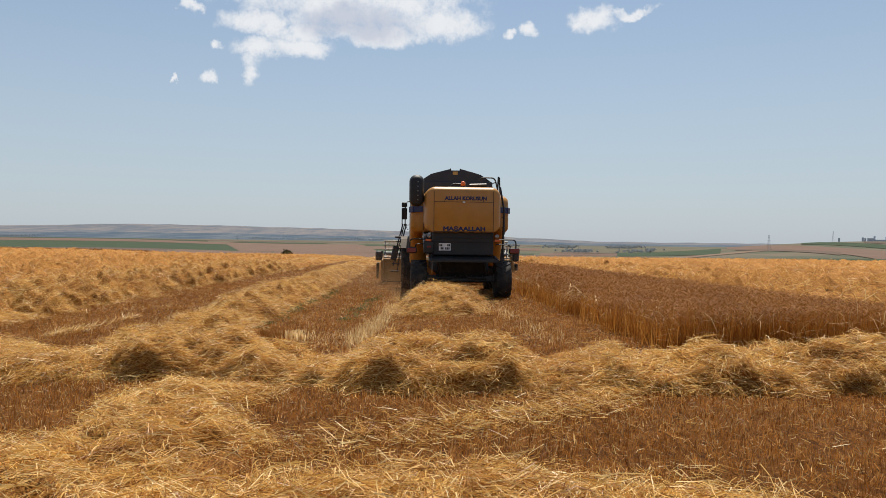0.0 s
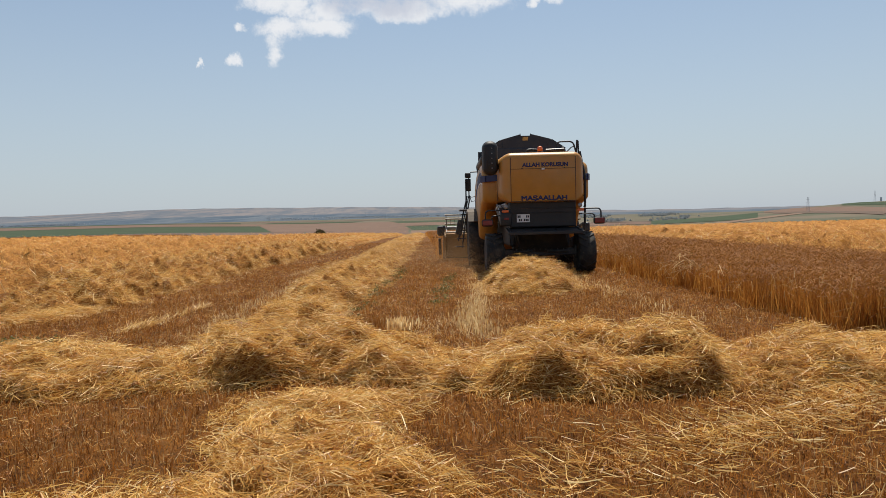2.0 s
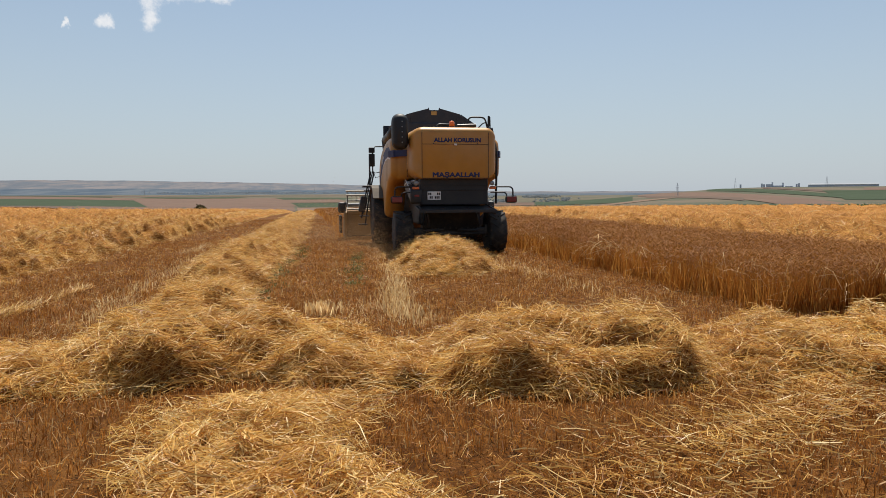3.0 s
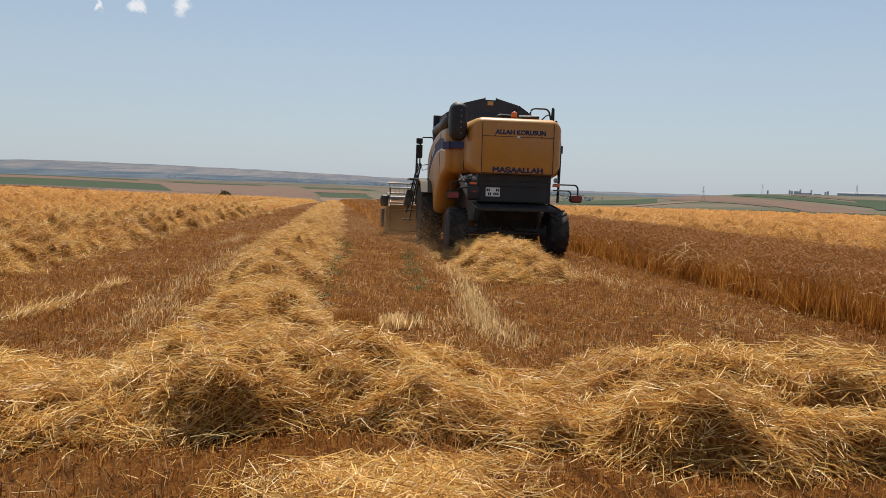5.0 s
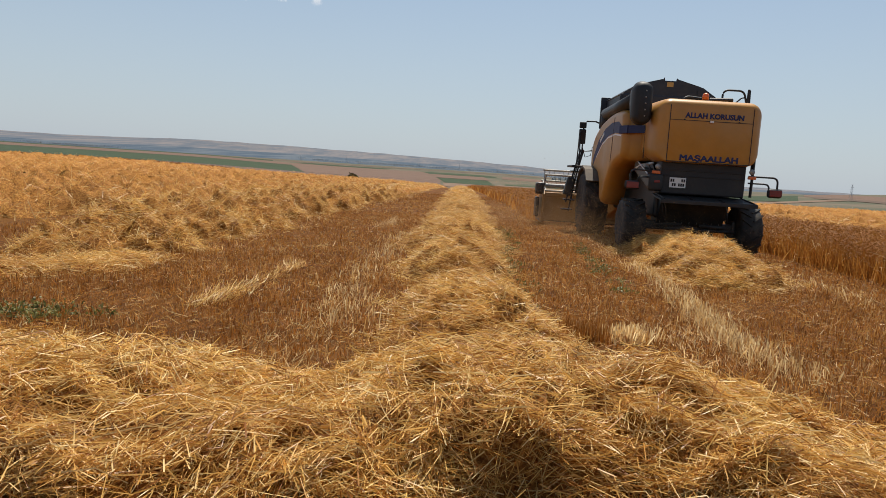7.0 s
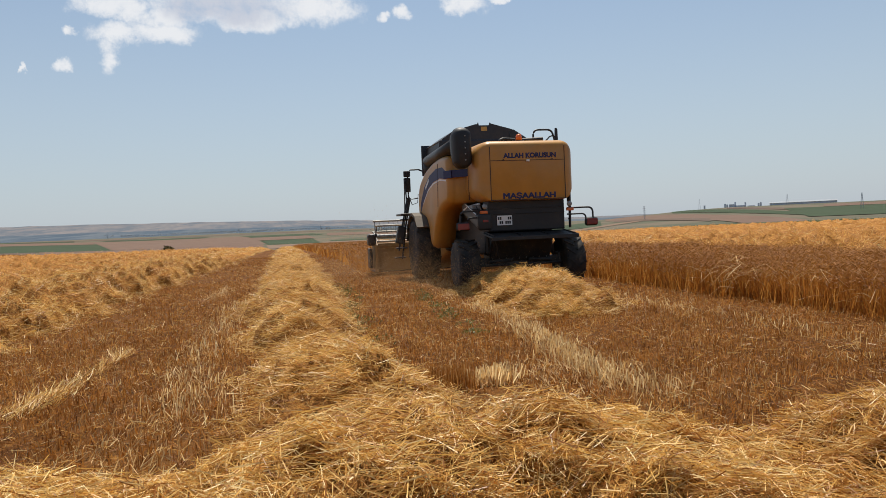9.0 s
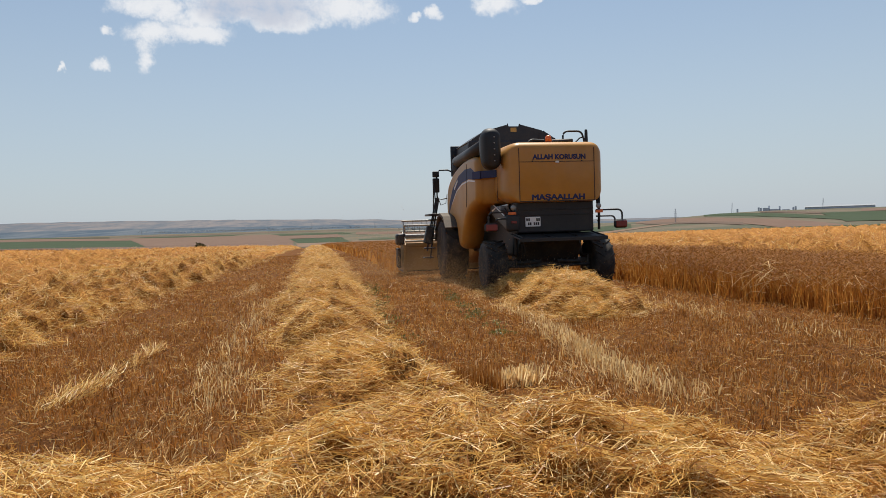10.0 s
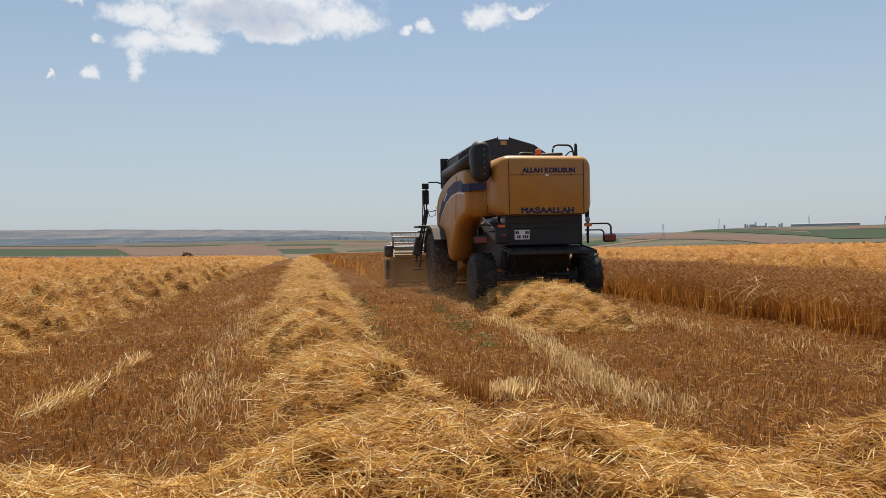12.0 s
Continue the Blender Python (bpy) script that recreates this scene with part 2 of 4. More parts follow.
# ---------------------------------------------------------------- mesh helpers
def np_mesh(name, verts, quads, mats, index=None):
    me = bpy.data.meshes.new(name)
    me.vertices.add(len(verts))
    me.vertices.foreach_set("co", np.asarray(verts, dtype=np.float32).ravel())
    quads = np.asarray(quads, dtype=np.int32)
    me.loops.add(quads.size)
    me.loops.foreach_set("vertex_index", quads.ravel())
    me.polygons.add(len(quads))
    me.polygons.foreach_set("loop_start", np.arange(len(quads), dtype=np.int32) * quads.shape[1])
    for m in mats:
        me.materials.append(m)
    if index is not None:
        me.polygons.foreach_set("material_index", np.asarray(index, dtype=np.int32))
    me.update(calc_edges=True)
    me.validate()
    return me


rng = np.random.default_rng(7)


def strand_arrays(root, way, length, width, sag, bent_once=True):
    """Bent flat stalks of two quads each: roots, unit directions, lengths, widths and how far the tips sag."""
    n = len(root)
    side = np.cross(way, rng.normal(size=(n, 3)))
    side /= np.linalg.norm(side, axis=1)[:, None] + 1e-9
    side *= (width * 0.5)[:, None]
    mid = root + way * (length * 0.5)[:, None]
    tip = root + way * length[:, None]
    mid[:, 2] += sag * 0.4
    mid[:, :2] += np.stack([-way[:, 1], way[:, 0]], 1) * (length * rng.normal(0, 0.07, n))[:, None]
    tip[:, 2] -= sag
    if not bent_once:
        v = np.stack([root - side, root + side, tip + side * 0.6, tip - side * 0.6], 1).reshape(-1, 3)
        return v, np.arange(n)[:, None] * 4 + np.arange(4)
    v = np.stack([root - side, root + side, mid - side, mid + side, tip - side * 0.6, tip + side * 0.6], 1).reshape(-1, 3)
    b = np.arange(n)[:, None] * 6
    q = np.concatenate([b + np.array([0, 1, 3, 2]), b + np.array([2, 3, 5, 4])])
    return v, q


def hills_noise(x, y, s, seed=0.0):
    """Cheap smooth value noise in -1..1 for arrays."""
    return (np.sin(x * s * 1.7 + seed + 1.3 * np.sin(y * s * 1.1 + seed * 2)) * np.cos(y * s * 1.9 - seed * 1.7 + 1.1 * np.sin(x * s * 0.9 + seed))
            + 0.5 * np.sin(x * s * 4.1 + 2.2 * seed) * np.sin(y * s * 3.7 + seed * 0.7)) / 1.5


def smooth(a, b, v):
    u = np.clip((v - a) / (b - a), 0, 1)
    return u * u * (3 - 2 * u)


# ---------------------------------------------------------------- lie of the land
RIDGE_AZ = [-180, -60, -28, -20, -13, -8, 0, 6, 11, 16, 25, 40, 60, 180]
RIDGE_EL = [0.6, 0.7, 0.85, 1.15, 1.15, 1.08, 0.95, 0.75, 0.45, 0.25, 0.2, 0.2, 0.5, 0.6]


def land(x, y):
    """Height of the ground: a field that rolls gently away, a valley, far hills."""
    x, y = np.asarray(x, float), np.asarray(y, float)
    dx, dy = x, y - 5.0
    d = np.hypot(dx, dy) + 1e-6
    a = np.degrees(np.arctan2(dx, dy))
    near = -0.1 - 0.0001 * np.clip(np.abs(dy) - 3, 0, 200) ** 2 * smooth(-20, 20, dy + 20)
    near = near + 0.6 * smooth(12, 50, -dx) * smooth(20, 70, dy)
    near = near + 0.03 * hills_noise(x, y, 0.25, 1.0) * smooth(6, 25, d)
    ridge = np.interp(a, RIDGE_AZ, RIDGE_EL)
    right = smooth(17, 36, a) * (1 - smooth(75, 110, a))
    stops = [(135, None, None), (230, -2.0, -1.75), (450, -1.25, -0.9), (800, -0.75, -0.05), (1100, -0.45, 0.45), (1500, -0.15, 0.2), (2200, 0.05, -0.1), (3000, 0.25, 0.0), (4300, 1.0, 1.0), (4700, 0.9, 0.9)]
    z = near.copy()
    pd, pz = 135.0, near
    for s, el_left, el_right in stops[1:]:
        e = (el_left + (0.25 if s < 2000 else 0.0) * smooth(8, 22, -a) - (0.15 if s > 1000 else 0) * smooth(4, 12, a)) * (1 - right) + el_right * right
        if s >= 3000:
            e = ridge * (0.45 if s == 3000 else 1.0 if s == 4300 else 0.8)
            e = e - 0.06 if s == 3000 else e + 0.04 * hills_noise(a, a, 0.5, 2.0)
        target = 1.4 + np.tan(np.radians(e)) * s
        u = smooth(pd, s, d) if s < 300 else np.clip((d - pd) / (s - pd), 0, 1)
        z = np.where(d > pd, pz * (1 - u) + target * u, z)
        pd, pz = float(s), target
    return z


def height(x, y):
    return float(land(np.array([x]), np.array([y]))[0])


def build_ground():
    rad = np.concatenate([np.linspace(0.4, 40, 90), np.geomspace(40.8, 4650, 120)])
    ang = np.radians(np.concatenate([np.linspace(-50, 60, 230), np.linspace(61.5, 308.5, 90)]))
    r, t = np.meshgrid(rad, ang, indexing="ij")
    x, y = r * np.sin(t), 5.0 + r * np.cos(t)
    v = np.stack([x.ravel(), y.ravel(), land(x.ravel(), y.ravel())], 1)
    nr, na = len(rad), len(ang)
    i, j = np.meshgrid(np.arange(nr - 1), np.arange(na), indexing="ij")
    k = (j + 1) % na
    q = np.stack([i * na + j, (i + 1) * na + j, (i + 1) * na + k, i * na + k], -1).reshape(-1, 4)[:, ::-1]
    band = np.repeat(rad[:-1], na)
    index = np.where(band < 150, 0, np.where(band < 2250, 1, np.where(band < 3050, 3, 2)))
    v = np.concatenate([v, [[0, 5.0, height(0, 5.0)]]])
    centre = len(v) - 1
    ring = np.arange(0, na, 2)
    q = np.concatenate([q, np.stack([np.full(len(ring), centre), (ring + 2) % na, (ring + 1) % na, ring], 1)])
    index = np.concatenate([index, np.zeros(len(ring))])
    ob = new("ground", np_mesh("ground", v, q, [GROUND, VALLEY, HAZY_HILLS, HAZY_WOODS], index))
    for p in ob.data.polygons:
        p.use_smooth = True
    tagged(ob, "rolling stubble field falling to a valley and hazy hills", "ground", kind="structure")


build_ground()


def parcel(a0, a1, d0, d1, mat, label, skew=0.0, slope=0.0, lift=0.5):
    """One far field draped over the land: azimuths in degrees, distances in metres; skew turns its ends, slope slants its length."""
    n, m = 40, 24
    v = []
    for i in range(n + 1):
        for j in range(m + 1):
            u, w = i / n, j / m
            a = radians(a0 + (a1 - a0) * u + skew * w)
            d = d0 + (d1 - d0) * w + slope * (a1 - a0) * u
            x, y = d * math.sin(a), 5 + d * math.cos(a)
            v.append((x, y, height(x, y) + lift))
    q = [(i * (m + 1) + j, (i + 1) * (m + 1) + j, (i + 1) * (m + 1) + j + 1, i * (m + 1) + j + 1) for i in range(n) for j in range(m)]
    tagged(new("field_parcel", np_mesh("field_parcel", v, q, [mat])), label, "field", "far fields in the valley", "structure")


B, P, G, L = BROWN_PARCEL, PINK_PARCEL, GREEN_PARCEL, PALE_PARCEL
for k, row in enumerate([
        (-45, -12.0, 690, 1165, G, -0.8), (-45, -13.0, 1180, 1400, P), (-45, -14.2, 1420, 1640, G), (-45, -18, 1660, 1900, B), (-17.5, -11, 1680, 1900, P),
        (-45, -16.8, 480, 680, B), (-16.6, -9.5, 470, 680, P), (-12.6, -5.6, 1430, 1590, G, 1.0), (-11.9, -1.0, 690, 1400, P, -1.3), (-9.3, -1.2, 430, 680, P), (-30, 12, 1760, 1950, B),
        (-1.9, 3.6, 1240, 1430, G, -0.8), (-1.6, 3.0, 950, 1230, P, -0.6), (-0.8, 3.2, 600, 930, G, -0.5), (-1.0, 3.4, 430, 590, L), (3.9, 12, 1150, 1400, P),
        (3.6, 8.5, 430, 560, G), (3.4, 9.5, 580, 640, L), (4, 11.5, 650, 740, G), (8.7, 13.5, 430, 520, G), (9.8, 15, 530, 640, B), (12.0, 18.5, 650, 820, P), (13, 20, 860, 980, B),
        (14.5, 21.5, 430, 520, L), (18, 25.6, 640, 1000, G), (20.5, 29.2, 400, 470, L, 0, 42), (26.0, 40, 960, 1190, P, 0, -50), (26.6, 33.6, 840, 930, B, 0, -42), (29, 60, 400, 470, G),
        (31, 40, 1010, 1150, G, 0, -44), (34.9, 40.4, 1010, 1080, B, 0, -38), (40.2, 46.5, 560, 900, G, -1.5), (41.3, 60, 910, 1020, P), (47, 60, 480, 660, P), (46.8, 60, 680, 890, G)]):
    name = {B: "brown fallow field in the valley", P: "reddish stubble field in the valley", G: "green crop field in the valley", L: "pale harvested strip in the valley"}[row[4]]
    parcel(*row[:4], row[4], name, *row[5:], lift=0.22 + 0.006 * k)


# ---------------------------------------------------------------- straw windrows
def windrow(label, path, half, tall, seed, strands, long=0.28, wide=0.0047, cell=0.08, lumps=1.0, bent_once=True, steep=False, loft=0.22):
    """A swath of loose straw along a path of (x, y, width factor, height factor): a lumpy mat with a tangle of stalks, one mesh."""
    p = np.array(path, float)
    seg = np.hypot(*np.diff(p[:, :2], axis=0).T)
    s = np.concatenate([[0], np.cumsum(seg)])
    nu, nv = max(8, int(s[-1] / cell)), max(8, int(2 * half / cell))
    u = np.linspace(0, s[-1], nu)
    cols = [np.interp(u, s, p[:, k]) for k in range(4)]
    tx, ty = np.gradient(cols[0]), np.gradient(cols[1])
    ln = np.hypot(tx, ty) + 1e-9
    nx, ny = -ty / ln, tx / ln

    def surface(uu, w):
        cx, cy, fw, fh = [np.interp(uu, u, c) for c in cols]
        ax, ay = np.interp(uu, u, nx), np.interp(uu, u, ny)
        ww = w * (1 + 0.3 * hills_noise(uu, w * 0 + seed, 1.0, seed)) + 0.26 * hills_noise(uu, w * 0, 1.5, seed) + 0.16 * hills_noise(uu, w, 3.7, seed + 2)
        x = cx + ax * ww * half * fw
        y = cy + ay * ww * half * fw
        dome = np.clip(1 - np.abs(w) ** (4.0 if steep else 2.4), 0, 1) ** 0.65
        lump = 1 + lumps * (0.3 * hills_noise(x, y, 1.1, seed + 1) + 0.38 * hills_noise(x, y, 2.6, seed + 3) + 0.42 * hills_noise(x, y, 5.3, seed + 5))
        ends = np.clip(np.minimum(uu, s[-1] - uu) / 0.6, 0, 1) ** 0.6
        h = tall * fh * dome * np.clip(lump, 0.08, 2) * ends + 0.035 * hills_noise(x, y, 9.0, seed) * dome
        return x, y, land(x, y) + h - 0.02, dome, np.arctan2(np.interp(uu, u, ty), np.interp(uu, u, tx))

    gu, gw = np.meshgrid(u, np.linspace(-1, 1, nv), indexing="ij")
    x, y, z, _, _ = surface(gu.ravel(), gw.ravel())
    v0 = np.stack([x, y, z - 0.02], 1)
    i, j = np.meshgrid(np.arange(nu - 1), np.arange(nv - 1), indexing="ij")
    q0 = np.stack([i * nv + j, (i + 1) * nv + j, (i + 1) * nv + j + 1, i * nv + j + 1], -1).reshape(-1, 4)
    uu, w = rng.uniform(0, s[-1], strands), np.clip(rng.normal(0, 0.55, strands), -1.25, 1.25)
    if steep:
        face = rng.random(strands) < 0.45
        w = np.where(face, np.sign(w) * rng.uniform(0.72, 1.04, strands), w)
    x, y, z, dome, head = surface(uu, w)
    z = np.where(np.abs(w) > 1, land(x, y) + 0.02, z)
    # stalks lie in bundles that share a direction, with strays across them
    turn = 2.4 * hills_noise(x, y, 1.6, seed + 7) + rng.normal(0, 0.55, strands) + math.pi * rng.integers(0, 2, strands)
    turn = np.where(rng.random(strands) < 0.35, rng.uniform(0, 2 * math.pi, strands), turn)
    lift = rng.normal(0.03, loft, strands) + 0.5 * (rng.random(strands) < 0.05)
    way = np.stack([np.cos(turn) * np.cos(lift), np.sin(turn) * np.cos(lift), np.sin(lift)], 1)
    length = long * rng.uniform(0.4, 1.3, strands)
    root = np.stack([x, y, z + rng.uniform(-0.02, 0.08, strands)], 1) - way * (length * 0.5)[:, None]
    v1, q1 = strand_arrays(root, way, length, wide * rng.uniform(0.6, 1.5, strands), rng.normal(0.03, 0.04, strands), bent_once)
    low = land(v1[:, 0], v1[:, 1]) + 0.005
    v1[:, 2] = np.maximum(v1[:, 2], low)
    index = np.concatenate([np.zeros(len(q0)), np.ones(len(q1))])
    ob = new("straw_windrow", np_mesh("straw_windrow", np.concatenate([v0, v1]), np.concatenate([q0, q1 + len(v0)]), [STRAW_BASE, STRAW], index))
    return tagged(ob, label, "straw", "straw windrows on the field", "stuff")


# headland swath that crosses in front of the wheat
windrow("heaped golden straw swath crossing the headland", [
    (-11.5, 9.4, 1.2, .8), (-9, 9.2, 1.2, .85), (-5.4, 8.95, 1.2, .85), (-4.5, 8.95, 1.15, .55), (-3.8, 9.0, 1.05, .4), (-3.3, 9.1, 1, 1.15), (-2.8, 9.0, 1.05, 1.3), (-2.4, 8.95, 1, .85), (-1.8, 8.9, 1, .8), (-1.35, 8.8, 1, .68),
    (-1.05, 8.75, .95, .3), (-0.75, 8.65, .95, .3), (-0.45, 8.55, 1, .95), (0.0, 8.4, 1, 1.1), (0.6, 8.3, 1, 1.1), (1.1, 8.2, 1, 1.3), (1.35, 8.2, .95, 1.0), (1.6, 8.15, .9, .35), (2.1, 8.15, .95, .45), (2.4, 8.3, 1, .85), (2.8, 8.15, 1, .5),
    (3.3, 8.1, 1, .8), (3.7, 8.1, 1, 1.2), (4.1, 8.1, 1, .7), (4.6, 8.1, 1, .9), (5.4, 8.1, 1.1, 1.25), (7, 8.1, 1.1, 1.1), (10.5, 8.0, 1.1, 1.1)], 0.74, 0.34, 1.0, 118000, long=0.24, lumps=0.85, steep=True)
windrow("thin trampled straw swath on the near headland", [
    (-9, 3.0, 1, .8), (-4.2, 3.8, 1.2, .9), (-2.6, 4.5, 1.3, .9), (-2.0, 5.3, 1.05, 1.0), (-1.9, 6.2, .8, 1.2), (-2.05, 7.0, .85, .9), (-2.1, 7.8, .75, .4)], 0.8, 0.17, 2.1, 46000, long=0.25)
windrow("thin trampled straw swath on the near headland", [
    (-2.5, 3.4, 1, .8), (-1, 4.0, 1, 1), (0.2, 4.25, 1, .9), (1.5, 3.9, 1, .7), (3.2, 3.0, 1, .7), (6, 1.8, 1, .7)], 0.7, 0.12, 3.3, 22000, long=0.25)
windrow("long golden straw windrow between stubble lanes", [
    (-2.6, 9.6, 1.2, .8), (-2.9, 10.6, 1.2, .9), (-3.1, 11.5, 1.15, 1.15), (-3.05, 12.4, 1.3, .9), (-3.05, 13.2, .85, .5), (-3.05, 13.9, .85, .5), (-3.1, 14.8, 1.2, 1.1), (-3.15, 15.9, 1.4, 1.25), (-3.17, 16.8, 1.15, .8), (-3.15, 18.2, 1.45, 1.2), (-3.05, 22, 1.35, 1), (-2.85, 30, 1.4, 1), (-2.65, 42, 1.5, 1)],
    0.54, 0.31, 4.4, 105000, long=0.2, lumps=1.05, bent_once=False)
windrow("long golden straw windrow between stubble lanes", [(-2.7, 41.5, 1, 1), (-2.0, 90, 1.1, 1), (-1.6, 140, 1.2, 1)], 0.85, 0.27, 4.9, 20000, 0.4, 0.014, 0.2, bent_once=False)
windrow("wide golden straw windrow beside the stubble lane", [
    (-8.25, 14.6, .7, .5), (-8.3, 15.6, .9, .9), (-8.3, 18, 1, 1), (-8.2, 24, 1.05, 1), (-8.0, 32, 1.1, 1), (-7.4, 44, 1.2, 1)], 1.15, 0.38, 5.5, 75000, long=0.24, wide=0.006, lumps=1.6, bent_once=False, steep=True, loft=0.42)
windrow("wide golden straw windrow beside the stubble lane", [(-7.4, 43.5, 1, 1), (-6.6, 90, 1.1, 1), (-6.0, 140, 1.2, 1)], 1.3, 0.34, 5.9, 24000, 0.4, 0.014, 0.2, bent_once=False)
windrow("thin tail of straw at the end of the windrow", [(-10.5, 11.8, .8, .8), (-8.6, 12.6, 1, 1), (-7.6, 13.7, 1, 1), (-7.2, 14.9, .8, .7)], 0.42, 0.10, 5.2, 7000, bent_once=False)
windrow("wide golden straw windrow beside the stubble lane", [(-15.0, 15.2, .9, .8), (-12.9, 20, 1, 1), (-11.4, 26, 1.05, 1), (-11.2, 45, 1.05, 1), (-10.4, 130, 1.2, 1)], 1.3, 0.36, 6.1, 34000, 0.32, 0.009, 0.15, 1.75, False, True, 0.6)
for k, (x0, w0, n0) in enumerate([(-16.0, 1.35, 24000), (-20.0, 1.4, 18000), (-24.5, 1.5, 14000), (-29.5, 1.6, 11000), (-35.0, 1.7, 9000), (-41.0, 1.8, 8000)]):
    windrow("wide golden straw windrow beside the stubble lane", [(x0 - .3, 17.5 + 1.2 * k, .9, .8), (x0, 23 + k, 1, 1), (x0 + .1, 35, 1, 1), (x0 + .6, 60, 1.1, 1), (x0 + 2, 130 if k < 2 else 94, 1.2, 1)], w0, 0.39, 6.3 + k * 0.83, int(n0 * 0.7), 0.34, 0.010, 0.17 if k < 2 else 0.3, 1.8, False, True, 0.6)
windrow("fresh heap of loose straw behind the combine", [
    (0.75, 15.2, .7, .5), (0.85, 15.9, 1, .85), (1.0, 17, 1, 1.05), (1.2, 18.5, 1, 1.05), (1.45, 20.0, 1, .8), (1.6, 21.4, .9, .45)], 0.92, 0.40, 7.7, 36000, long=0.22, lumps=0.9, bent_once=False)
for k, (x0, w0, n0) in enumerate([(10.6, 1.3, 42000), (14.6, 1.35, 26000), (19.0, 1.4, 18000), (24.0, 1.5, 14000), (29.5, 1.6, 12000), (35.5, 1.7, 9000), (42.0, 1.8, 8000), (49.0, 1.9, 8000), (57.0, 2.0, 7000)]):
    windrow("golden straw windrow beyond the standing wheat", [(x0, 11.5 + k * .8, 1, 1), (x0, 30, 1, 1), (x0, 60, 1.1, 1), (x0 + 1, 130, 1.2, 1)], w0, 0.39, 9.1 + k * 0.77, int(n0 * 0.7), 0.34, 0.010, 0.17 if k < 2 else 0.3, 1.8, False, True, 0.6)


# ---------------------------------------------------------------- stubble, wheat, weeds
def blades(name, label, x, y, tall, wide, mat, lean=0.22, category="stubble", blunt=False):
    n = len(x)
    z = land(x, y)
    turn, tip = rng.uniform(0, 2 * math.pi, n), rng.normal(0, lean, n)
    way = np.stack([np.cos(turn) * np.sin(tip), np.sin(turn) * np.sin(tip), np.cos(tip)], 1)
    face = rng.uniform(0, math.pi, n)
    side = np.stack([np.cos(face), np.sin(face), np.zeros(n)], 1) * (wide * 0.5)[:, None]
    root = np.stack([x, y, z - 0.01], 1)
    top = root + way * tall[:, None]
    if blunt:
        v = np.stack([root - side * 0.7, root + side * 0.7, top + side * 0.7, top - side * 0.7], 1).reshape(-1, 3)
        q = np.arange(n)[:, None] * 4 + np.arange(4)
    else:
        v = np.stack([root - side, root + side, top], 1).reshape(-1, 3)
        q = np.arange(n)[:, None] * 3 + np.arange(3)
    return tagged(new(name, np_mesh(name, v, q, [mat])), label, category, kind="stuff")


def in_rows(n, x0, x1, y0, y1, gap=0.125, jitter=0.035):
    x = np.round(rng.uniform(x0, x1, n) / gap) * gap + rng.normal(0, jitter, n)
    return x, rng.uniform(y0, y1, n)


def clear_of_wheat(x, y):
    return ~(((x > 4.05) & (x < 8.7) & (y > 10.3)) | ((x > -0.45) & (x < 8.7) & (y > 28.4)))


for x0, x1, y0, y1, n, w in [(-8, 8, 2.4, 8, 105000, 0.0042), (-9, 9, 8, 16, 125000, 0.0052), (-11, 9, 16, 28, 105000, 0.010), (-14, 4, 28, 55, 40000, 0.022)]:
    x, y = in_rows(n, x0, x1, y0, y1)
    k = clear_of_wheat(x, y)
    x, y = x[k], y[k]
    tall = 0.07 * rng.uniform(0.4, 1.4, len(x)) * (1 - 0.55 * (hills_noise(x, y, 0.9, 4.0) > 0.45))
    blades("stubble", "short reddish-brown cut stubble in drilled rows", x, y, tall, 1.5 * w * rng.uniform(0.7, 1.5, len(x)), STUBBLE, 0.5, blunt=y1 < 20)
# uncut tuft of stubble
x, y = rng.uniform(-2.26, -1.82, 1500), rng.normal(11.62, 0.13, 1500)
blades("stubble_tuft", "taller reddish tuft of missed stubble", x, y, rng.uniform(0.12, 0.24, 1500), rng.uniform(0.005, 0.010, 1500), STUBBLE, 0.14)
# pale standing stubs beside the tuft and along the wheel tracks
for x0, y0, x1, y1, wide, n in [(-1.75, 11.58, -1.46, 11.62, 0.08, 260), (-0.5, 10.6, -0.6, 11.6, 0.16, 200), (-0.62, 11.5, -0.5, 12.9, 0.12, 380), (-0.5, 12.6, -0.25, 14.6, 0.12, 340), (-0.25, 14.4, 0.05, 18, 0.12, 200),
                                (-4.25, 11.2, -4.35, 13.2, 0.16, 120), (-4.35, 13, -4.3, 21, 0.18, 210), (2.55, 11.4, 2.45, 15, 0.18, 150), (2.45, 15, 2.2, 22, 0.18, 230)]:
    u = rng.uniform(0, 1, n)
    x, y = x0 + (x1 - x0) * u + rng.normal(0, wide, n), y0 + (y1 - y0) * u + rng.normal(0, wide * 0.6, n)
    tall = rng.uniform(0.07, 0.15, n) * (1.35 if n == 260 else 1.0)
    blades("pale_stubble", "pale bleached stubble along a wheel track", x, y, tall, rng.uniform(0.007, 0.015, n), BLEACHED, 0.32, blunt=True)


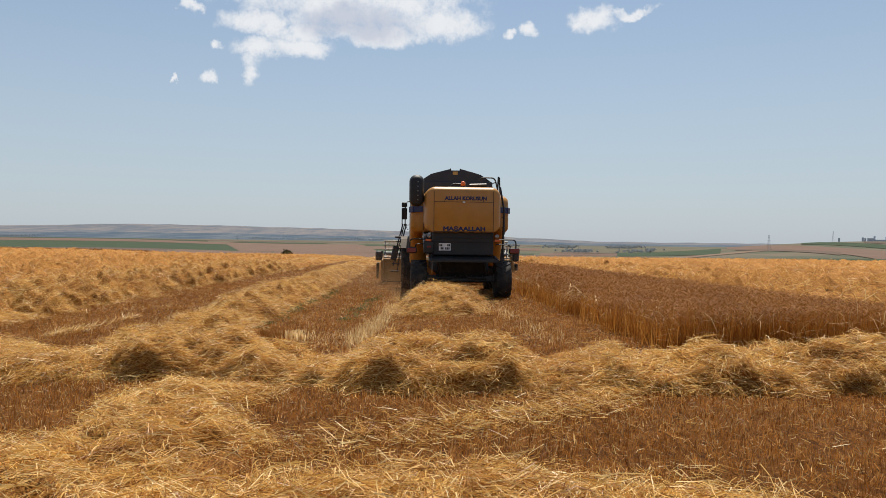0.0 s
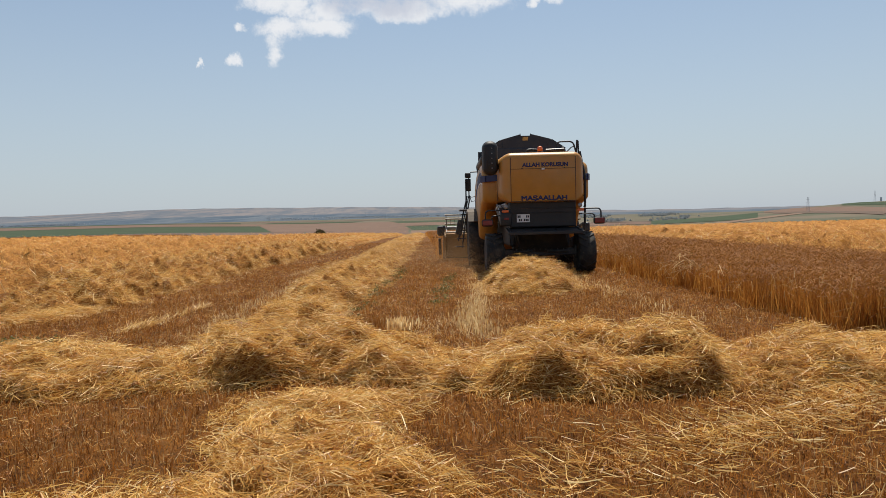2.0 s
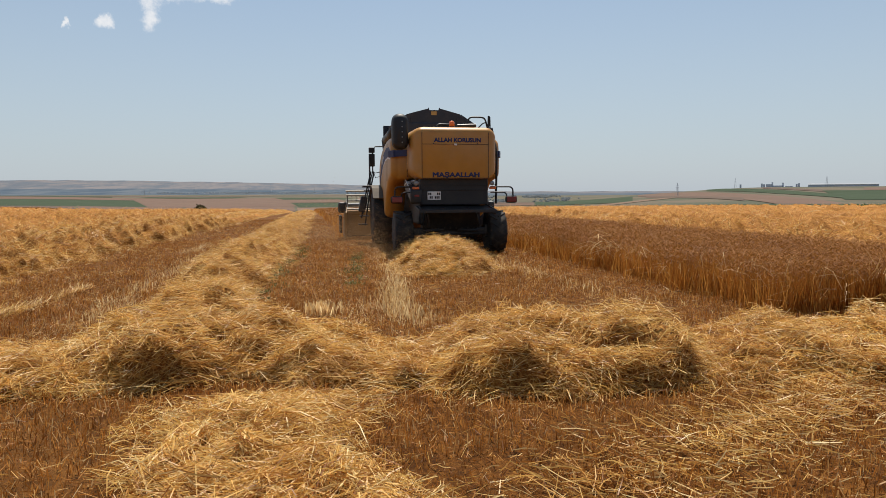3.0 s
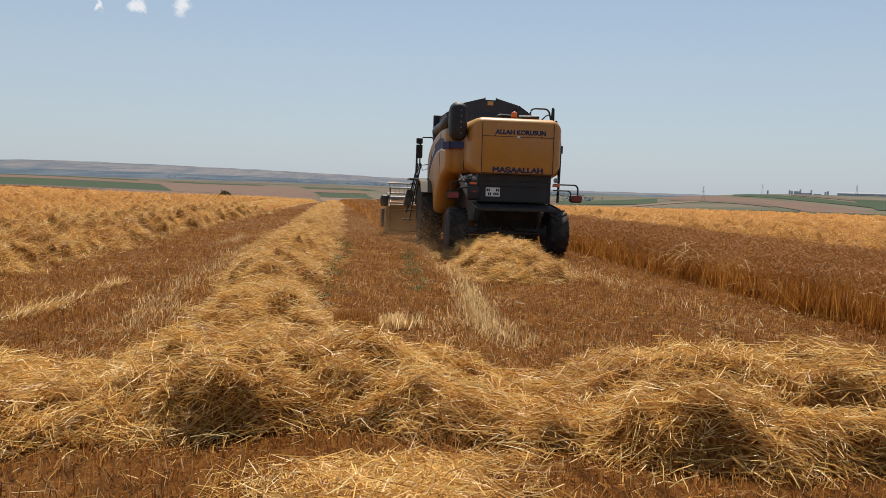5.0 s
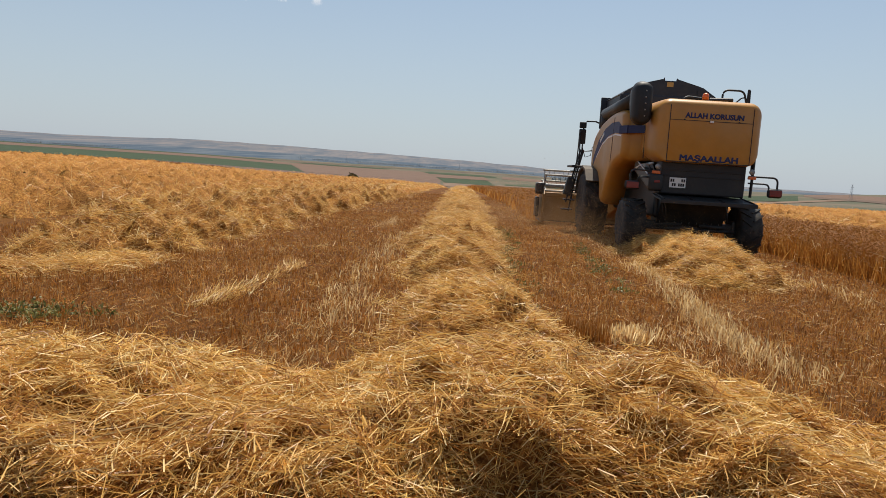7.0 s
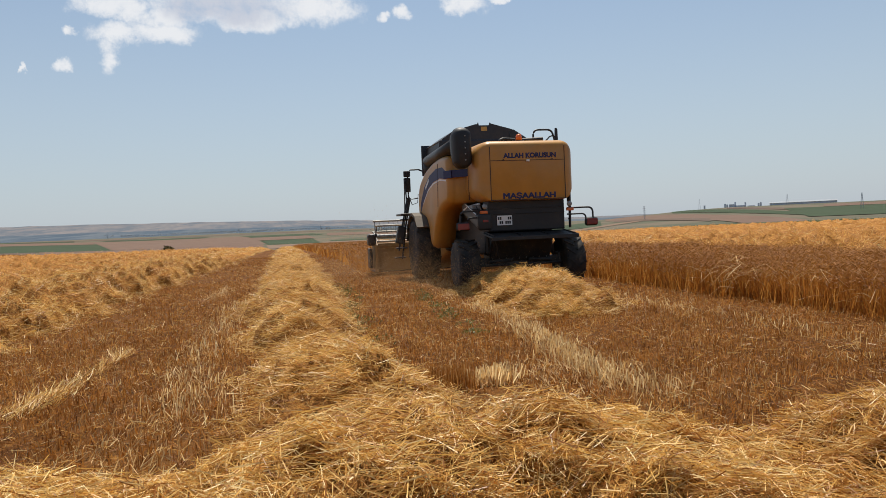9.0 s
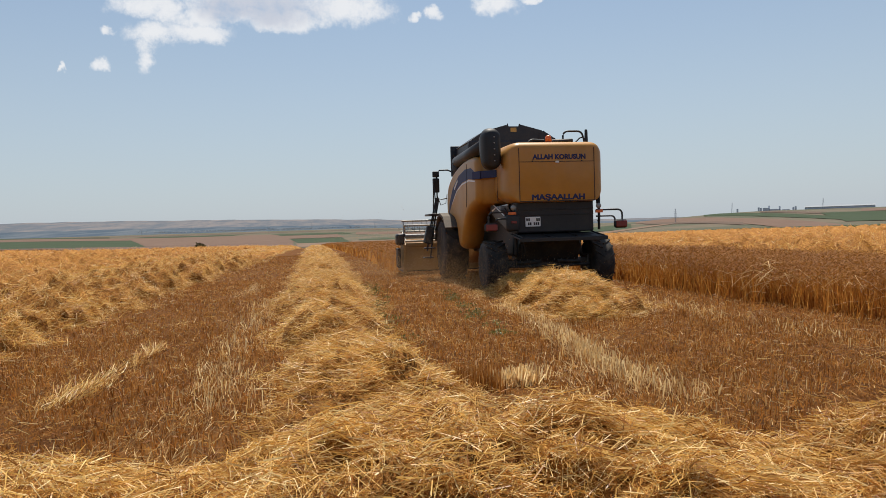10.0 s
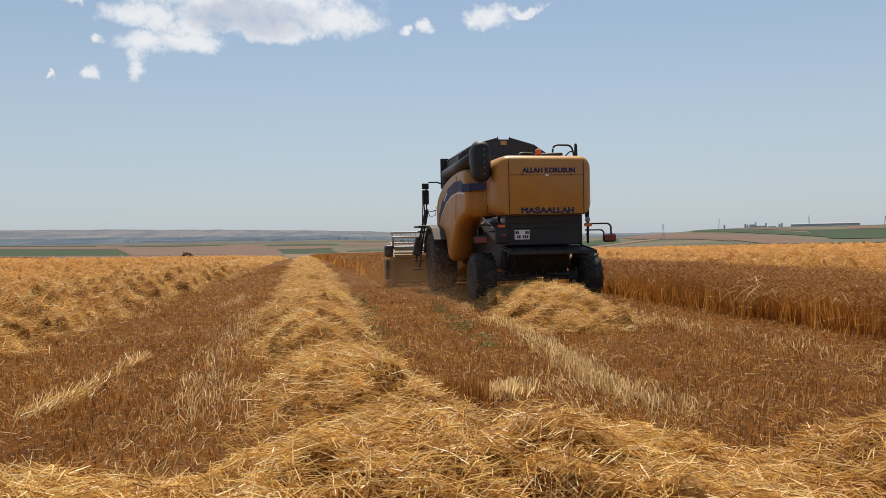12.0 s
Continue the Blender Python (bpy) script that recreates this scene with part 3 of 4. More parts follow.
def litter(x0, x1, y0, y1, n, size, mat=STRAW):
    """Chopped stalks lying loose over the stubble."""
    x, y = rng.uniform(x0, x1, n), rng.uniform(y0, y1, n)
    turn, lift = rng.uniform(0, 2 * math.pi, n), rng.normal(0.12, 0.25, n)
    way = np.stack([np.cos(turn) * np.cos(lift), np.sin(turn) * np.cos(lift), np.sin(lift)], 1)
    root = np.stack([x, y, land(x, y) + rng.uniform(0.01, 0.06, n)], 1)
    v, q = strand_arrays(root, way, size * rng.uniform(0.4, 1.6, n), np.maximum(size * 0.05, 0.0045) * rng.uniform(0.6, 1.4, n), rng.normal(0, 0.01, n), False)
    tagged(new("straw_litter", np_mesh("straw_litter", v, q, [mat])), "loose chopped stalks scattered over the stubble", "straw", kind="stuff")


litter(-8, 8, 2.4, 9, 5000, 0.09)
litter(-9, 4, 9, 18, 7000, 0.09)
litter(-11, 4, 18, 40, 5000, 0.13)
litter(-7, 7, 2.6, 8.5, 24000, 0.05, STUBBLE)
litter(-8, 4.1, 8.5, 15, 20000, 0.06, STUBBLE)
litter(-9, 4.1, 15, 28, 14000, 0.08, STUBBLE)


def pale_streak(x0, y0, x1, y1, wide, n, flat=0.9, mat=PALE, long=1.0, stray=0.5):
    u = rng.uniform(0, 1, n)
    x = x0 + (x1 - x0) * u + rng.normal(0, wide, n)
    y = y0 + (y1 - y0) * u + rng.normal(0, wide, n)
    turn = math.atan2(y1 - y0, x1 - x0) + rng.normal(0, stray, n)
    lift = rng.uniform(0.05, flat, n)
    way = np.stack([np.cos(turn) * np.cos(lift), np.sin(turn) * np.cos(lift), np.sin(lift)], 1)
    root = np.stack([x, y, land(x, y) + rng.uniform(0.0, 0.05, n)], 1)
    v, q = strand_arrays(root, way, long * rng.uniform(0.06, 0.17, n), rng.uniform(0.003, 0.008, n), rng.normal(0, 0.01, n))
    tagged(new("flattened_straw", np_mesh("flattened_straw", v, q, [mat])), "pale stalks pressed flat along a wheel track", "straw", kind="stuff")


for row in [(-0.45, 10.6, -0.6, 11.5, 0.2, 160, 1.2), (-0.6, 11.4, -0.5, 12.7, 0.17, 240, 1.1), (-0.5, 12.6, -0.28, 14.4, 0.14, 220, 1.0), (-0.28, 14.3, 0.0, 16.5, 0.12, 200, 0.9),
            (-1.1, 10.7, -1.0, 12.4, 0.25, 300, 0.8, PALE, 0.7), (-5.62, 11.9, -5.47, 12.8, 0.07, 330, 0.6, STRAW, 1.5, 0.45), (-5.47, 12.7, -5.3, 15.0, 0.045, 330, 0.7, STRAW, 1.3, 0.5), (-4.25, 11.4, -4.35, 13.6, 0.19, 300, 1.1, PALE, 0.8), (-4.5, 9.9, -4.3, 11.4, 0.26, 200, 0.9, PALE, 0.7),
            (-4.4, 13.6, -4.3, 20, 0.18, 300, 1.0, PALE, 0.8), (2.5, 14.5, 2.2, 22, 0.16, 260, 0.8), (-0.3, 16, 0.3, 26, 0.12, 260), (-5.0, 22, -4.7, 25, 0.12, 250),
            (2.6, 7.7, 1.8, 6.95, 0.2, 800, 0.4, STRAW, 1.3, 1.7), (1.8, 6.95, 0.9, 6.4, 0.24, 900, 0.4, STRAW, 1.3, 1.7), (0.9, 6.4, -0.6, 5.6, 0.3, 1000, 0.4, STRAW, 1.3, 1.7)]:
    pale_streak(*row)


def wheat_block(x0, x1, y0, y1, n, wide, tall=0.62):
    """Standing wheat: a leaning stalk and a nodding ear each, ragged where the block ends."""
    x, y = rng.uniform(x0, x1, n), rng.uniform(y0, y1, n)
    edge = np.exp(-np.minimum(x - x0, x1 - x) / 0.25)
    x = x + edge * rng.normal(0, 0.13, n) + 0.12 * hills_noise(x * 0, y, 0.9, 5.0) * edge
    h = tall * rng.uniform(0.72, 1.1, n) * (1 - 0.25 * edge * rng.random(n)) + 0.05 * hills_noise(x, y, 0.8, 3.0)
    z = land(x, y)
    turn, tip = rng.uniform(0, 2 * math.pi, n), rng.normal(0, 0.14, n) * (1 + 1.6 * edge)
    way = np.stack([np.cos(turn) * np.sin(tip), np.sin(turn) * np.sin(tip), np.cos(tip)], 1)
    face = rng.uniform(0, math.pi, n)
    side = np.stack([np.cos(face), np.sin(face), np.zeros(n)], 1)
    root = np.stack([x, y, z], 1)
    top = root + way * h[:, None]
    nod = np.stack([np.cos(turn), np.sin(turn), rng.uniform(-0.9, 0.6, n)], 1) * 0.08
    s1, s2 = side * (wide * 0.7), side * (wide * 0.9)
    mid = top + nod * 0.5
    v = np.stack([root - s1, root + s1, top, top, mid + s2, mid - s2, mid - s2, mid + s2, top + nod], 1).reshape(-1, 3)
    q = np.arange(n * 9).reshape(-1, 3)
    tagged(new("wheat_stand", np_mesh("wheat_stand", v, q, [WHEAT, EARS], np.tile([0, 1, 1], n))), "ripe reddish-gold wheat standing uncut", "wheat", kind="stuff")


wheat_block(4.05, 8.6, 10.3, 13, 30000, 0.0075)
wheat_block(4.05, 8.6, 13, 20, 46000, 0.0095)
wheat_block(4.05, 8.6, 20, 34, 36000, 0.015)
wheat_block(4.1, 8.6, 34, 138, 20000, 0.065)
wheat_block(-0.45, 4.1, 28.8, 34, 12000, 0.016)
wheat_block(-0.45, 4.1, 34, 138, 12000, 0.06)
wheat_block(-75, -36, 100, 114, 10000, 0.08, 0.6)


def loose_stalks(n, x, y, z, length, lift, name, label, mat, thick=1.0):
    """Long bent stalks that stick out of the edge of the wheat."""
    turn = rng.uniform(0, 2 * math.pi, n)
    way = np.stack([np.cos(turn) * np.cos(lift), np.sin(turn) * np.cos(lift), np.sin(lift)], 1)
    v, q = strand_arrays(np.stack([x, y, land(x, y) + z], 1), way, length, thick * rng.uniform(0.004, 0.008, n), rng.uniform(0.0, 0.12, n))
    tagged(new(name, np_mesh(name, v, q, [mat])), label, "wheat", kind="stuff")


n = 300
loose_stalks(n, 4.1 + rng.normal(0, 0.1, n), rng.uniform(10.4, 26, n), rng.uniform(0.15, 0.5, n), rng.uniform(0.2, 0.5, n), rng.normal(0.5, 0.5, n), "loose_wheat", "pale bent stalks at the edge of the wheat", PALE)
n = 170
loose_stalks(n, rng.uniform(4.1, 8.4, n), 10.3 + rng.normal(0, 0.1, n), rng.uniform(0.15, 0.5, n), rng.uniform(0.2, 0.45, n), rng.normal(0.5, 0.5, n), "loose_wheat", "pale bent stalks at the edge of the wheat", PALE)
n = 26
loose_stalks(n, 4.04 + rng.normal(0, 0.06, n), 16.0 + rng.normal(0, 0.16, n), rng.uniform(0.4, 0.68, n), rng.uniform(0.25, 0.5, n), rng.uniform(-0.7, 0.5, n), "bent_wheat_tuft", "pale tuft of bent stalks at the edge of the wheat", PALE, 1.6)

WEEDS = []


def weed(x, y, size):
    n = 44
    turn, lift = rng.uniform(0, 2 * math.pi, n), rng.uniform(0.05, 1.3, n)
    r = rng.uniform(0, size * 1.5, n)
    root = np.stack([x + np.cos(turn) * r, y + np.sin(turn) * r, np.full(n, height(x, y)) + rng.uniform(0.01, 0.08, n)], 1)
    way = np.stack([np.cos(turn) * np.cos(lift), np.sin(turn) * np.cos(lift), np.sin(lift)], 1)
    v, q = strand_arrays(root, way, rng.uniform(0.02, 0.055, n), rng.uniform(0.009, 0.02, n), rng.uniform(0, 0.03, n))
    WEEDS.append((v, q))


for k in range(20):
    weed(-2.48 + 0.035 * k + rng.normal(0, 0.08), 12.8 + 0.6 * k + rng.normal(0, 0.2), rng.uniform(0.08, 0.18))
for k in range(14):
    weed(-1.12 + 0.045 * k + rng.normal(0, 0.1), 14.0 + 0.5 * k + rng.normal(0, 0.2), rng.uniform(0.08, 0.16))
for k in range(16):
    weed(-6.7 + rng.normal(0, 0.45), 11.15 + rng.normal(0, 0.14), rng.uniform(0.12, 0.2))
steps = np.cumsum([0] + [len(v) for v, q in WEEDS])
tagged(new("weeds", np_mesh("weeds", np.concatenate([v for v, q in WEEDS]), np.concatenate([q + k for (v, q), k in zip(WEEDS, steps)]), [LEAF])), "low green weeds growing through the stubble", "weeds", kind="stuff")


# ---------------------------------------------------------------- combine harvester
def part(name, bm, mat, parent, label="", smooth_shade=False):
    """Link a bmesh as one mesh object under a thing or under a part."""
    me = bpy.data.meshes.new(name)
    bmesh.ops.recalc_face_normals(bm, faces=bm.faces)
    bm.to_mesh(me)
    bm.free()
    me.materials.append(mat)
    if smooth_shade:
        for p in me.polygons:
            p.use_smooth = True
    ob = new(name, me)
    ob.parent = parent
    return tagged(ob, label)


def box(c, s, bevel=0.0, turn=(0, 0, 0), bm=None, segs=2):
    made = bmesh.new()
    bmesh.ops.create_cube(made, size=1, matrix=Matrix.Diagonal((*s, 1)))
    if bevel:
        bmesh.ops.bevel(made, geom=made.edges[:], offset=bevel, segments=segs, profile=0.5, affect="EDGES")
    bmesh.ops.transform(made, matrix=pose(*c, *turn), verts=made.verts)
    return joined(bm, made)


def joined(bm, made):
    if bm is None:
        return made
    me = bpy.data.meshes.new("piece")
    made.to_mesh(me)
    made.free()
    bm.from_mesh(me)
    bpy.data.meshes.remove(me)
    return bm


def tube(points, r, segs=10, bm=None):
    """A round bar along a path."""
    made = bmesh.new()
    pts = [Vector(p) for p in points]
    rings = []
    for i, p in enumerate(pts):
        d = (pts[min(i + 1, len(pts) - 1)] - pts[max(i - 1, 0)]).normalized()
        a = d.cross(Vector((0, 0, 1)) if abs(d.z) < 0.95 else Vector((1, 0, 0))).normalized()
        b = d.cross(a)
        rings.append([made.verts.new(p + (a * math.cos(2 * math.pi * k / segs) + b * math.sin(2 * math.pi * k / segs)) * r) for k in range(segs)])
    for u, v in zip(rings, rings[1:]):
        for k in range(segs):
            made.faces.new((u[k], u[(k + 1) % segs], v[(k + 1) % segs], v[k]))
    made.faces.new(rings[0])
    made.faces.new(rings[-1][::-1])
    return joined(bm, made)


def arc(p, q, r, bend, n=6):
    """Points on a rounded corner from p past bend to q."""
    p, q, b = Vector(p), Vector(q), Vector(bend)
    s, e = b + (p - b).normalized() * r, b + (q - b).normalized() * r
    return [p] + [s.lerp(b, t).lerp(b.lerp(e, t), t) for t in (i / n for i in range(n + 1))] + [q]


def prism(profile, x0, x1, bevel=0.0, segs=3):
    """A side-view outline of (y, z) points, pulled from x0 to x1, its edges at x1 rounded."""
    bm = bmesh.new()
    a = [bm.verts.new((x0, y, z)) for y, z in profile]
    b = [bm.verts.new((x1, y, z)) for y, z in profile]
    bm.faces.new(a)
    top = bm.faces.new(b[::-1])
    for i in range(len(profile)):
        j = (i + 1) % len(profile)
        bm.faces.new((a[i], a[j], b[j], b[i]))
    if bevel:
        bmesh.ops.bevel(bm, geom=top.edges[:], offset=bevel, segments=segs, profile=0.5, affect="EDGES")
    return bm


def chaikin(points, times=2):
    """Cut the corners of a closed outline until it reads as a curve."""
    p = np.array(points, float)
    for _ in range(times):
        q = np.roll(p, -1, 0)
        p = np.stack([p * 0.75 + q * 0.25, p * 0.25 + q * 0.75], 1).reshape(-1, 2)
    return p


def bulged(profile, x0, x1, r, back):
    """A curved side panel: a side outline of (y, z) from x0 out to x1, with a broad rounded edge; back gives the outline at x0."""
    d = np.roll(profile, -1, 0) - np.roll(profile, 1, 0)
    d /= np.linalg.norm(d, axis=1)[:, None] + 1e-9
    inward = np.stack([-d[:, 1], d[:, 0]], 1)
    area = np.sum(profile[:, 0] * np.roll(profile[:, 1], -1) - np.roll(profile[:, 0], -1) * profile[:, 1])
    inward *= 1 if area > 0 else -1
    side = 1 if x1 > x0 else -1
    bm = bmesh.new()
    rows = [[bm.verts.new((x0, y, z)) for y, z in back]]
    for k in range(7):
        a = math.pi / 2 * k / 6
        rows.append([bm.verts.new((x1 - side * r * (1 - math.sin(a)), y, z)) for y, z in profile + inward * r * 0.8 * (1 - math.cos(a))])
    for u, v in zip(rows, rows[1:]):
        for i in range(len(u)):
            j = (i + 1) % len(u)
            bm.faces.new((u[i], u[j], v[j], v[i]))
    bm.faces.new(rows[0])
    bm.faces.new(rows[-1][::-1])
    return bm


def round_ring(hw, z0, z1, r, n=9):
    pts = []
    for cx, cz, a0 in ((hw - r, z1 - r, 0), (-hw + r, z1 - r, 90), (-hw + r, z0 + r, 180), (hw - r, z0 + r, 270)):
        for k in range(n):
            a = radians(a0 + 90 * k / (n - 1))
            pts.append((cx + r * math.cos(a), cz + r * math.sin(a)))
    return pts


def loft(rings):
    """Skin rings of (y, half width, low, high, corner radius, centre x)."""
    bm = bmesh.new()
    rows = [[bm.verts.new((cx + x, y, z)) for x, z in round_ring(hw, z0, z1, r)] for y, hw, z0, z1, r, cx in rings]
    for u, v in zip(rows, rows[1:]):
        for k in range(len(u)):
            bm.faces.new((u[k], u[(k + 1) % len(u)], v[(k + 1) % len(u)], v[k]))
    bm.faces.new(rows[0])
    bm.faces.new(rows[-1][::-1])
    return bm


def disc_profile(profile, segs, axis_x=0.0):
    """A solid of revolution about the x axis from (x, radius) points."""
    bm = bmesh.new()
    rows = [[bm.verts.new((axis_x + x, r * math.cos(2 * math.pi * k / segs), r * math.sin(2 * math.pi * k / segs))) for k in range(segs)] for x, r in profile]
    for u, v in zip(rows, rows[1:]):
        for k in range(segs):
            bm.faces.new((u[k], u[(k + 1) % segs], v[(k + 1) % segs], v[k]))
    bm.faces.new(rows[0])
    bm.faces.new(rows[-1][::-1])
    return bm


def lettering(words, width, tall, m, mat, parent):
    cu = bpy.data.curves.new("letters", "FONT")
    cu.body, cu.align_x, cu.extrude, cu.bevel_depth, cu.bevel_resolution, cu.resolution_u = words, "CENTER", 0.002, 0.05, 0, 3
    ob = bpy.data.objects.new("letters", cu)
    scene.collection.objects.link(ob)
    bpy.context.view_layer.update()
    me = bpy.data.meshes.new_from_object(ob.evaluated_get(bpy.context.evaluated_depsgraph_get()))
    bpy.data.objects.remove(ob)
    xs, ys = [v.co.x for v in me.vertices], [v.co.y for v in me.vertices]
    sx, sy = width / (max(xs) - min(xs)), tall / (max(ys) - min(ys))
    zs = max(v.co.z for v in me.vertices)
    for v in me.vertices:
        v.co = m @ Vector(((v.co.x) * sx, v.co.y * sy, v.co.z / zs * 0.004))
    # one mesh a letter: islands that share a stretch of the line belong together
    bm = bmesh.new()
    bm.from_mesh(me)
    bpy.data.meshes.remove(me)
    left, spans = set(bm.verts), []
    while left:
        seed, island = [left.pop()], []
        while seed:
            v = seed.pop()
            island.append(v)
            for e in v.link_edges:
                o = e.other_vert(v)
                if o in left:
                    left.discard(o)
                    seed.append(o)
        spans.append([min(v.co.x for v in island), max(v.co.x for v in island), island])
    spans.sort(key=lambda p: p[0])
    letters = []
    for lo, hi, island in spans:
        if letters and lo < letters[-1][1] - 0.3 * (hi - lo):
            letters[-1][1] = max(hi, letters[-1][1])
            letters[-1][2] += island
        else:
            letters.append([lo, hi, list(island)])
    for lo, hi, island in letters:
        keep = set(island)
        one = bm.copy()
        one.verts.ensure_lookup_table()
        bm.verts.index_update()
        ids = {v.index for v in keep}
        bmesh.ops.delete(one, geom=[v for k, v in enumerate(one.verts) if k not in ids], context="VERTS")
        part("letter", one, mat, parent)
    bm.free()


def wheel(parent, x, y, r, w, lugs, rim_mat):
    """A tractor tyre with chevron lugs, a rim and a hub."""
    side = 1 if x > 0 else -1
    hub = r * 0.52
    prof = [(-w / 2, hub), (-w / 2 * 1.04, r * 0.75), (-w / 2 * 0.98, r * 0.9), (-w / 2 * 0.8, r * 0.955), (0, r * 0.965), (w / 2 * 0.8, r * 0.955), (w / 2 * 0.98, r * 0.9), (w / 2 * 1.04, r * 0.75), (w / 2, hub)]
    tyre = part("tyre", disc_profile(prof, 40), RUBBER, parent, smooth_shade=True)
    tyre.location = (x, y, r)
    bm = bmesh.new()
    for k in range(lugs):
        a = 2 * math.pi * k / lugs
        for s in (-1, 1):
            aa = a + (math.pi / lugs if s > 0 else 0)
            m = Matrix.Rotation(aa, 4, "X") @ Matrix.Translation((s * w * 0.25, 0, r * 0.965)) @ Matrix.Rotation(s * radians(38), 4, "Z")
            made = bmesh.new()
            bmesh.ops.create_cube(made, size=1, matrix=m @ Matrix.Diagonal((w * 0.56, r * 0.07, r * 0.075, 1)))
            joined(bm, made)
    part("tread", bm, RUBBER, tyre)
    bm = disc_profile([(-w * 0.2, hub * 1.03), (w * 0.44, hub * 1.02), (w * 0.46, hub * 0.94), (w * 0.25, hub * 0.86), (w * 0.18, hub * 0.4), (w * 0.3, hub * 0.34), (w * 0.3, 0.02)], 28)
    rim = part("rim", bm, rim_mat, tyre, "dusty cream steel rim", True)
    if side < 0:
        rim.rotation_euler = (0, 0, math.pi)
    return tyre


def combine():
    base = new("combine_harvester")
    tagged(base, "dusty yellow combine harvester with blue side stripes, cutting wheat", "combine harvester")
    # rear hood
    hood = part("rear_hood", loft([(-0.935, 0.84, 1.95, 3.10, 0.03, 0), (-0.92, 0.91, 1.945, 3.15, 0.09, 0), (-0.87, 1.0, 1.94, 3.2, 0.18, 0), (-0.76, 1.07, 1.935, 3.235, 0.27, 0),
                                   (-0.45, 1.11, 1.93, 3.25, 0.32, 0), (0.62, 1.15, 1.95, 3.25, 0.34, 0)]), YELLOW, base, smooth_shade=True)
    for s in (-1, 1):
        part("seam", box((s * 0.845, -0.936, 2.525), (0.013, 0.012, 1.15)), BLACK, hood)
    part("seam", box((0, -0.937, 2.80), (1.69, 0.01, 0.011)), BLACK, hood)
    part("seam", box((0, -0.937, 1.955), (1.69, 0.012, 0.016)), BLACK, hood)
    part("plate_lamp", box((0.0, -0.955, 2.79), (0.075, 0.045, 0.045), 0.008), WHITE, hood, "small white lamp housing")
    for s in (-0.55, 0.56):
        part("latch", box((s, -0.945, 2.815), (0.03, 0.02, 0.02), 0.004), STEEL, hood)
    lettering("ALLAH KORUSUN", 1.2, 0.115, pose(0.06, -0.939, 2.855, 90, 0, 0), BLUE, hood)
    lettering("MA\u015eAALLAH", 1.2, 0.165, pose(0.02, -0.939, 1.985, 90, 0, 0), BLUE, hood)
    # side panels with the blue stripe
    prof = [(0.45, 2.98), (0.62, 3.1), (1.3, 3.14), (2.2, 3.1), (3.2, 2.95), (3.9, 2.7), (4.2, 2.4), (4.25, 1.9), (4.0, 1.55), (3.3, 1.7), (2.85, 1.45), (2.7, 1.0), (2.45, 0.85), (2.2, 0.95),
            (1.95, 1.35), (1.6, 1.68), (1.15, 1.86), (0.7, 1.93), (0.42, 1.98), (0.36, 2.3), (0.38, 2.7)]
    for s in (-1, 1):
        curve = chaikin(prof)
        bm = bulged(curve, s * 0.95, s * 1.49, 0.2, [(y - 0.62 * max(0.0, min(1.0, (1.3 - y) / 0.7)), z) for y, z in curve])
        panel = part("side_panel", bm, YELLOW, base, "", True)
        stripe = [(0.55, 2.72), (0.9, 2.84), (1.6, 2.86), (2.4, 2.76), (3.2, 2.5), (3.75, 2.1), (3.85, 1.8), (3.4, 2.1), (2.7, 2.42), (2.0, 2.56), (1.2, 2.6), (0.55, 2.54)]
        part("blue_stripe", prism(stripe, s * 1.48, s * 1.494), BLUE, panel, "glossy blue stripe")
        pin = [(0.55, 2.52), (1.2, 2.58), (2.0, 2.54), (2.7, 2.4), (3.4, 2.08), (3.4, 2.05), (2.7, 2.365), (2.0, 2.505), (1.2, 2.545), (0.55, 2.485)]
        part("pinstripe", prism(pin, s * 1.48, s * 1.493), WHITE, panel, "thin white pinstripe")
        part("blue_stripe", box((s * 1.22, 0.05, 2.63), (0.56, 0.03, 0.17), 0.004, (0, 0, s * 49)), BLUE, panel, "glossy blue stripe")
        part("blue_stripe", box((s * 1.455, 0.41, 2.63), (0.33, 0.07, 0.176), 0.004, (0, 0, s * 70)), BLUE, panel, "glossy blue stripe")
        part("seam", box((s * 1.492, 1.45, 2.45), (0.012, 0.014, 1.05), 0, (8, 0, 0)), BLACK, panel)
        part("badge", box((s * 1.497, 2.75, 2.56), (0.006, 0.5, 0.07), 0, (-22, 0, 0)), WHITE, panel, "pale maker's badge as a plain bar")
        part("seam", box((s * 1.12, -0.12, 2.5), (0.014, 0.012, 0.98), 0, (0, 0, s * 44)), BLACK, panel)
    # dark rear under the hood
    under = part("rear_panel", box((0, -0.55, 1.62), (1.76, 0.42, 0.68), 0.03), BLACK, base)
    part("ridge", box((0, -0.765, 1.78), (1.7, 0.02, 0.03), 0.006), BLACK, under)
    part("ridge", box((0, -0.765, 1.66), (1.74, 0.02, 0.02), 0.006), BLACK, under)
    plate = part("number_plate", box((-0.52, -0.775, 1.52), (0.34, 0.012, 0.21), 0.004), WHITE, under, "white number plate with dark unreadable bars")
    for x, z in ((-0.655, 1.565), (-0.61, 1.565), (-0.43, 1.565), (-0.385, 1.565), (-0.62, 1.475), (-0.575, 1.475), (-0.49, 1.475), (-0.445, 1.475), (-0.4, 1.475)):
        part("character_bar", box((x, -0.783, z), (0.034, 0.005, 0.062)), BLACK, plate)
    board = part("chaff_board", box((0, -0.92, 1.2), (1.95, 0.78, 0.045), 0.012, (7, 0, 0)), BLACK, base, "dusty black chaff board")
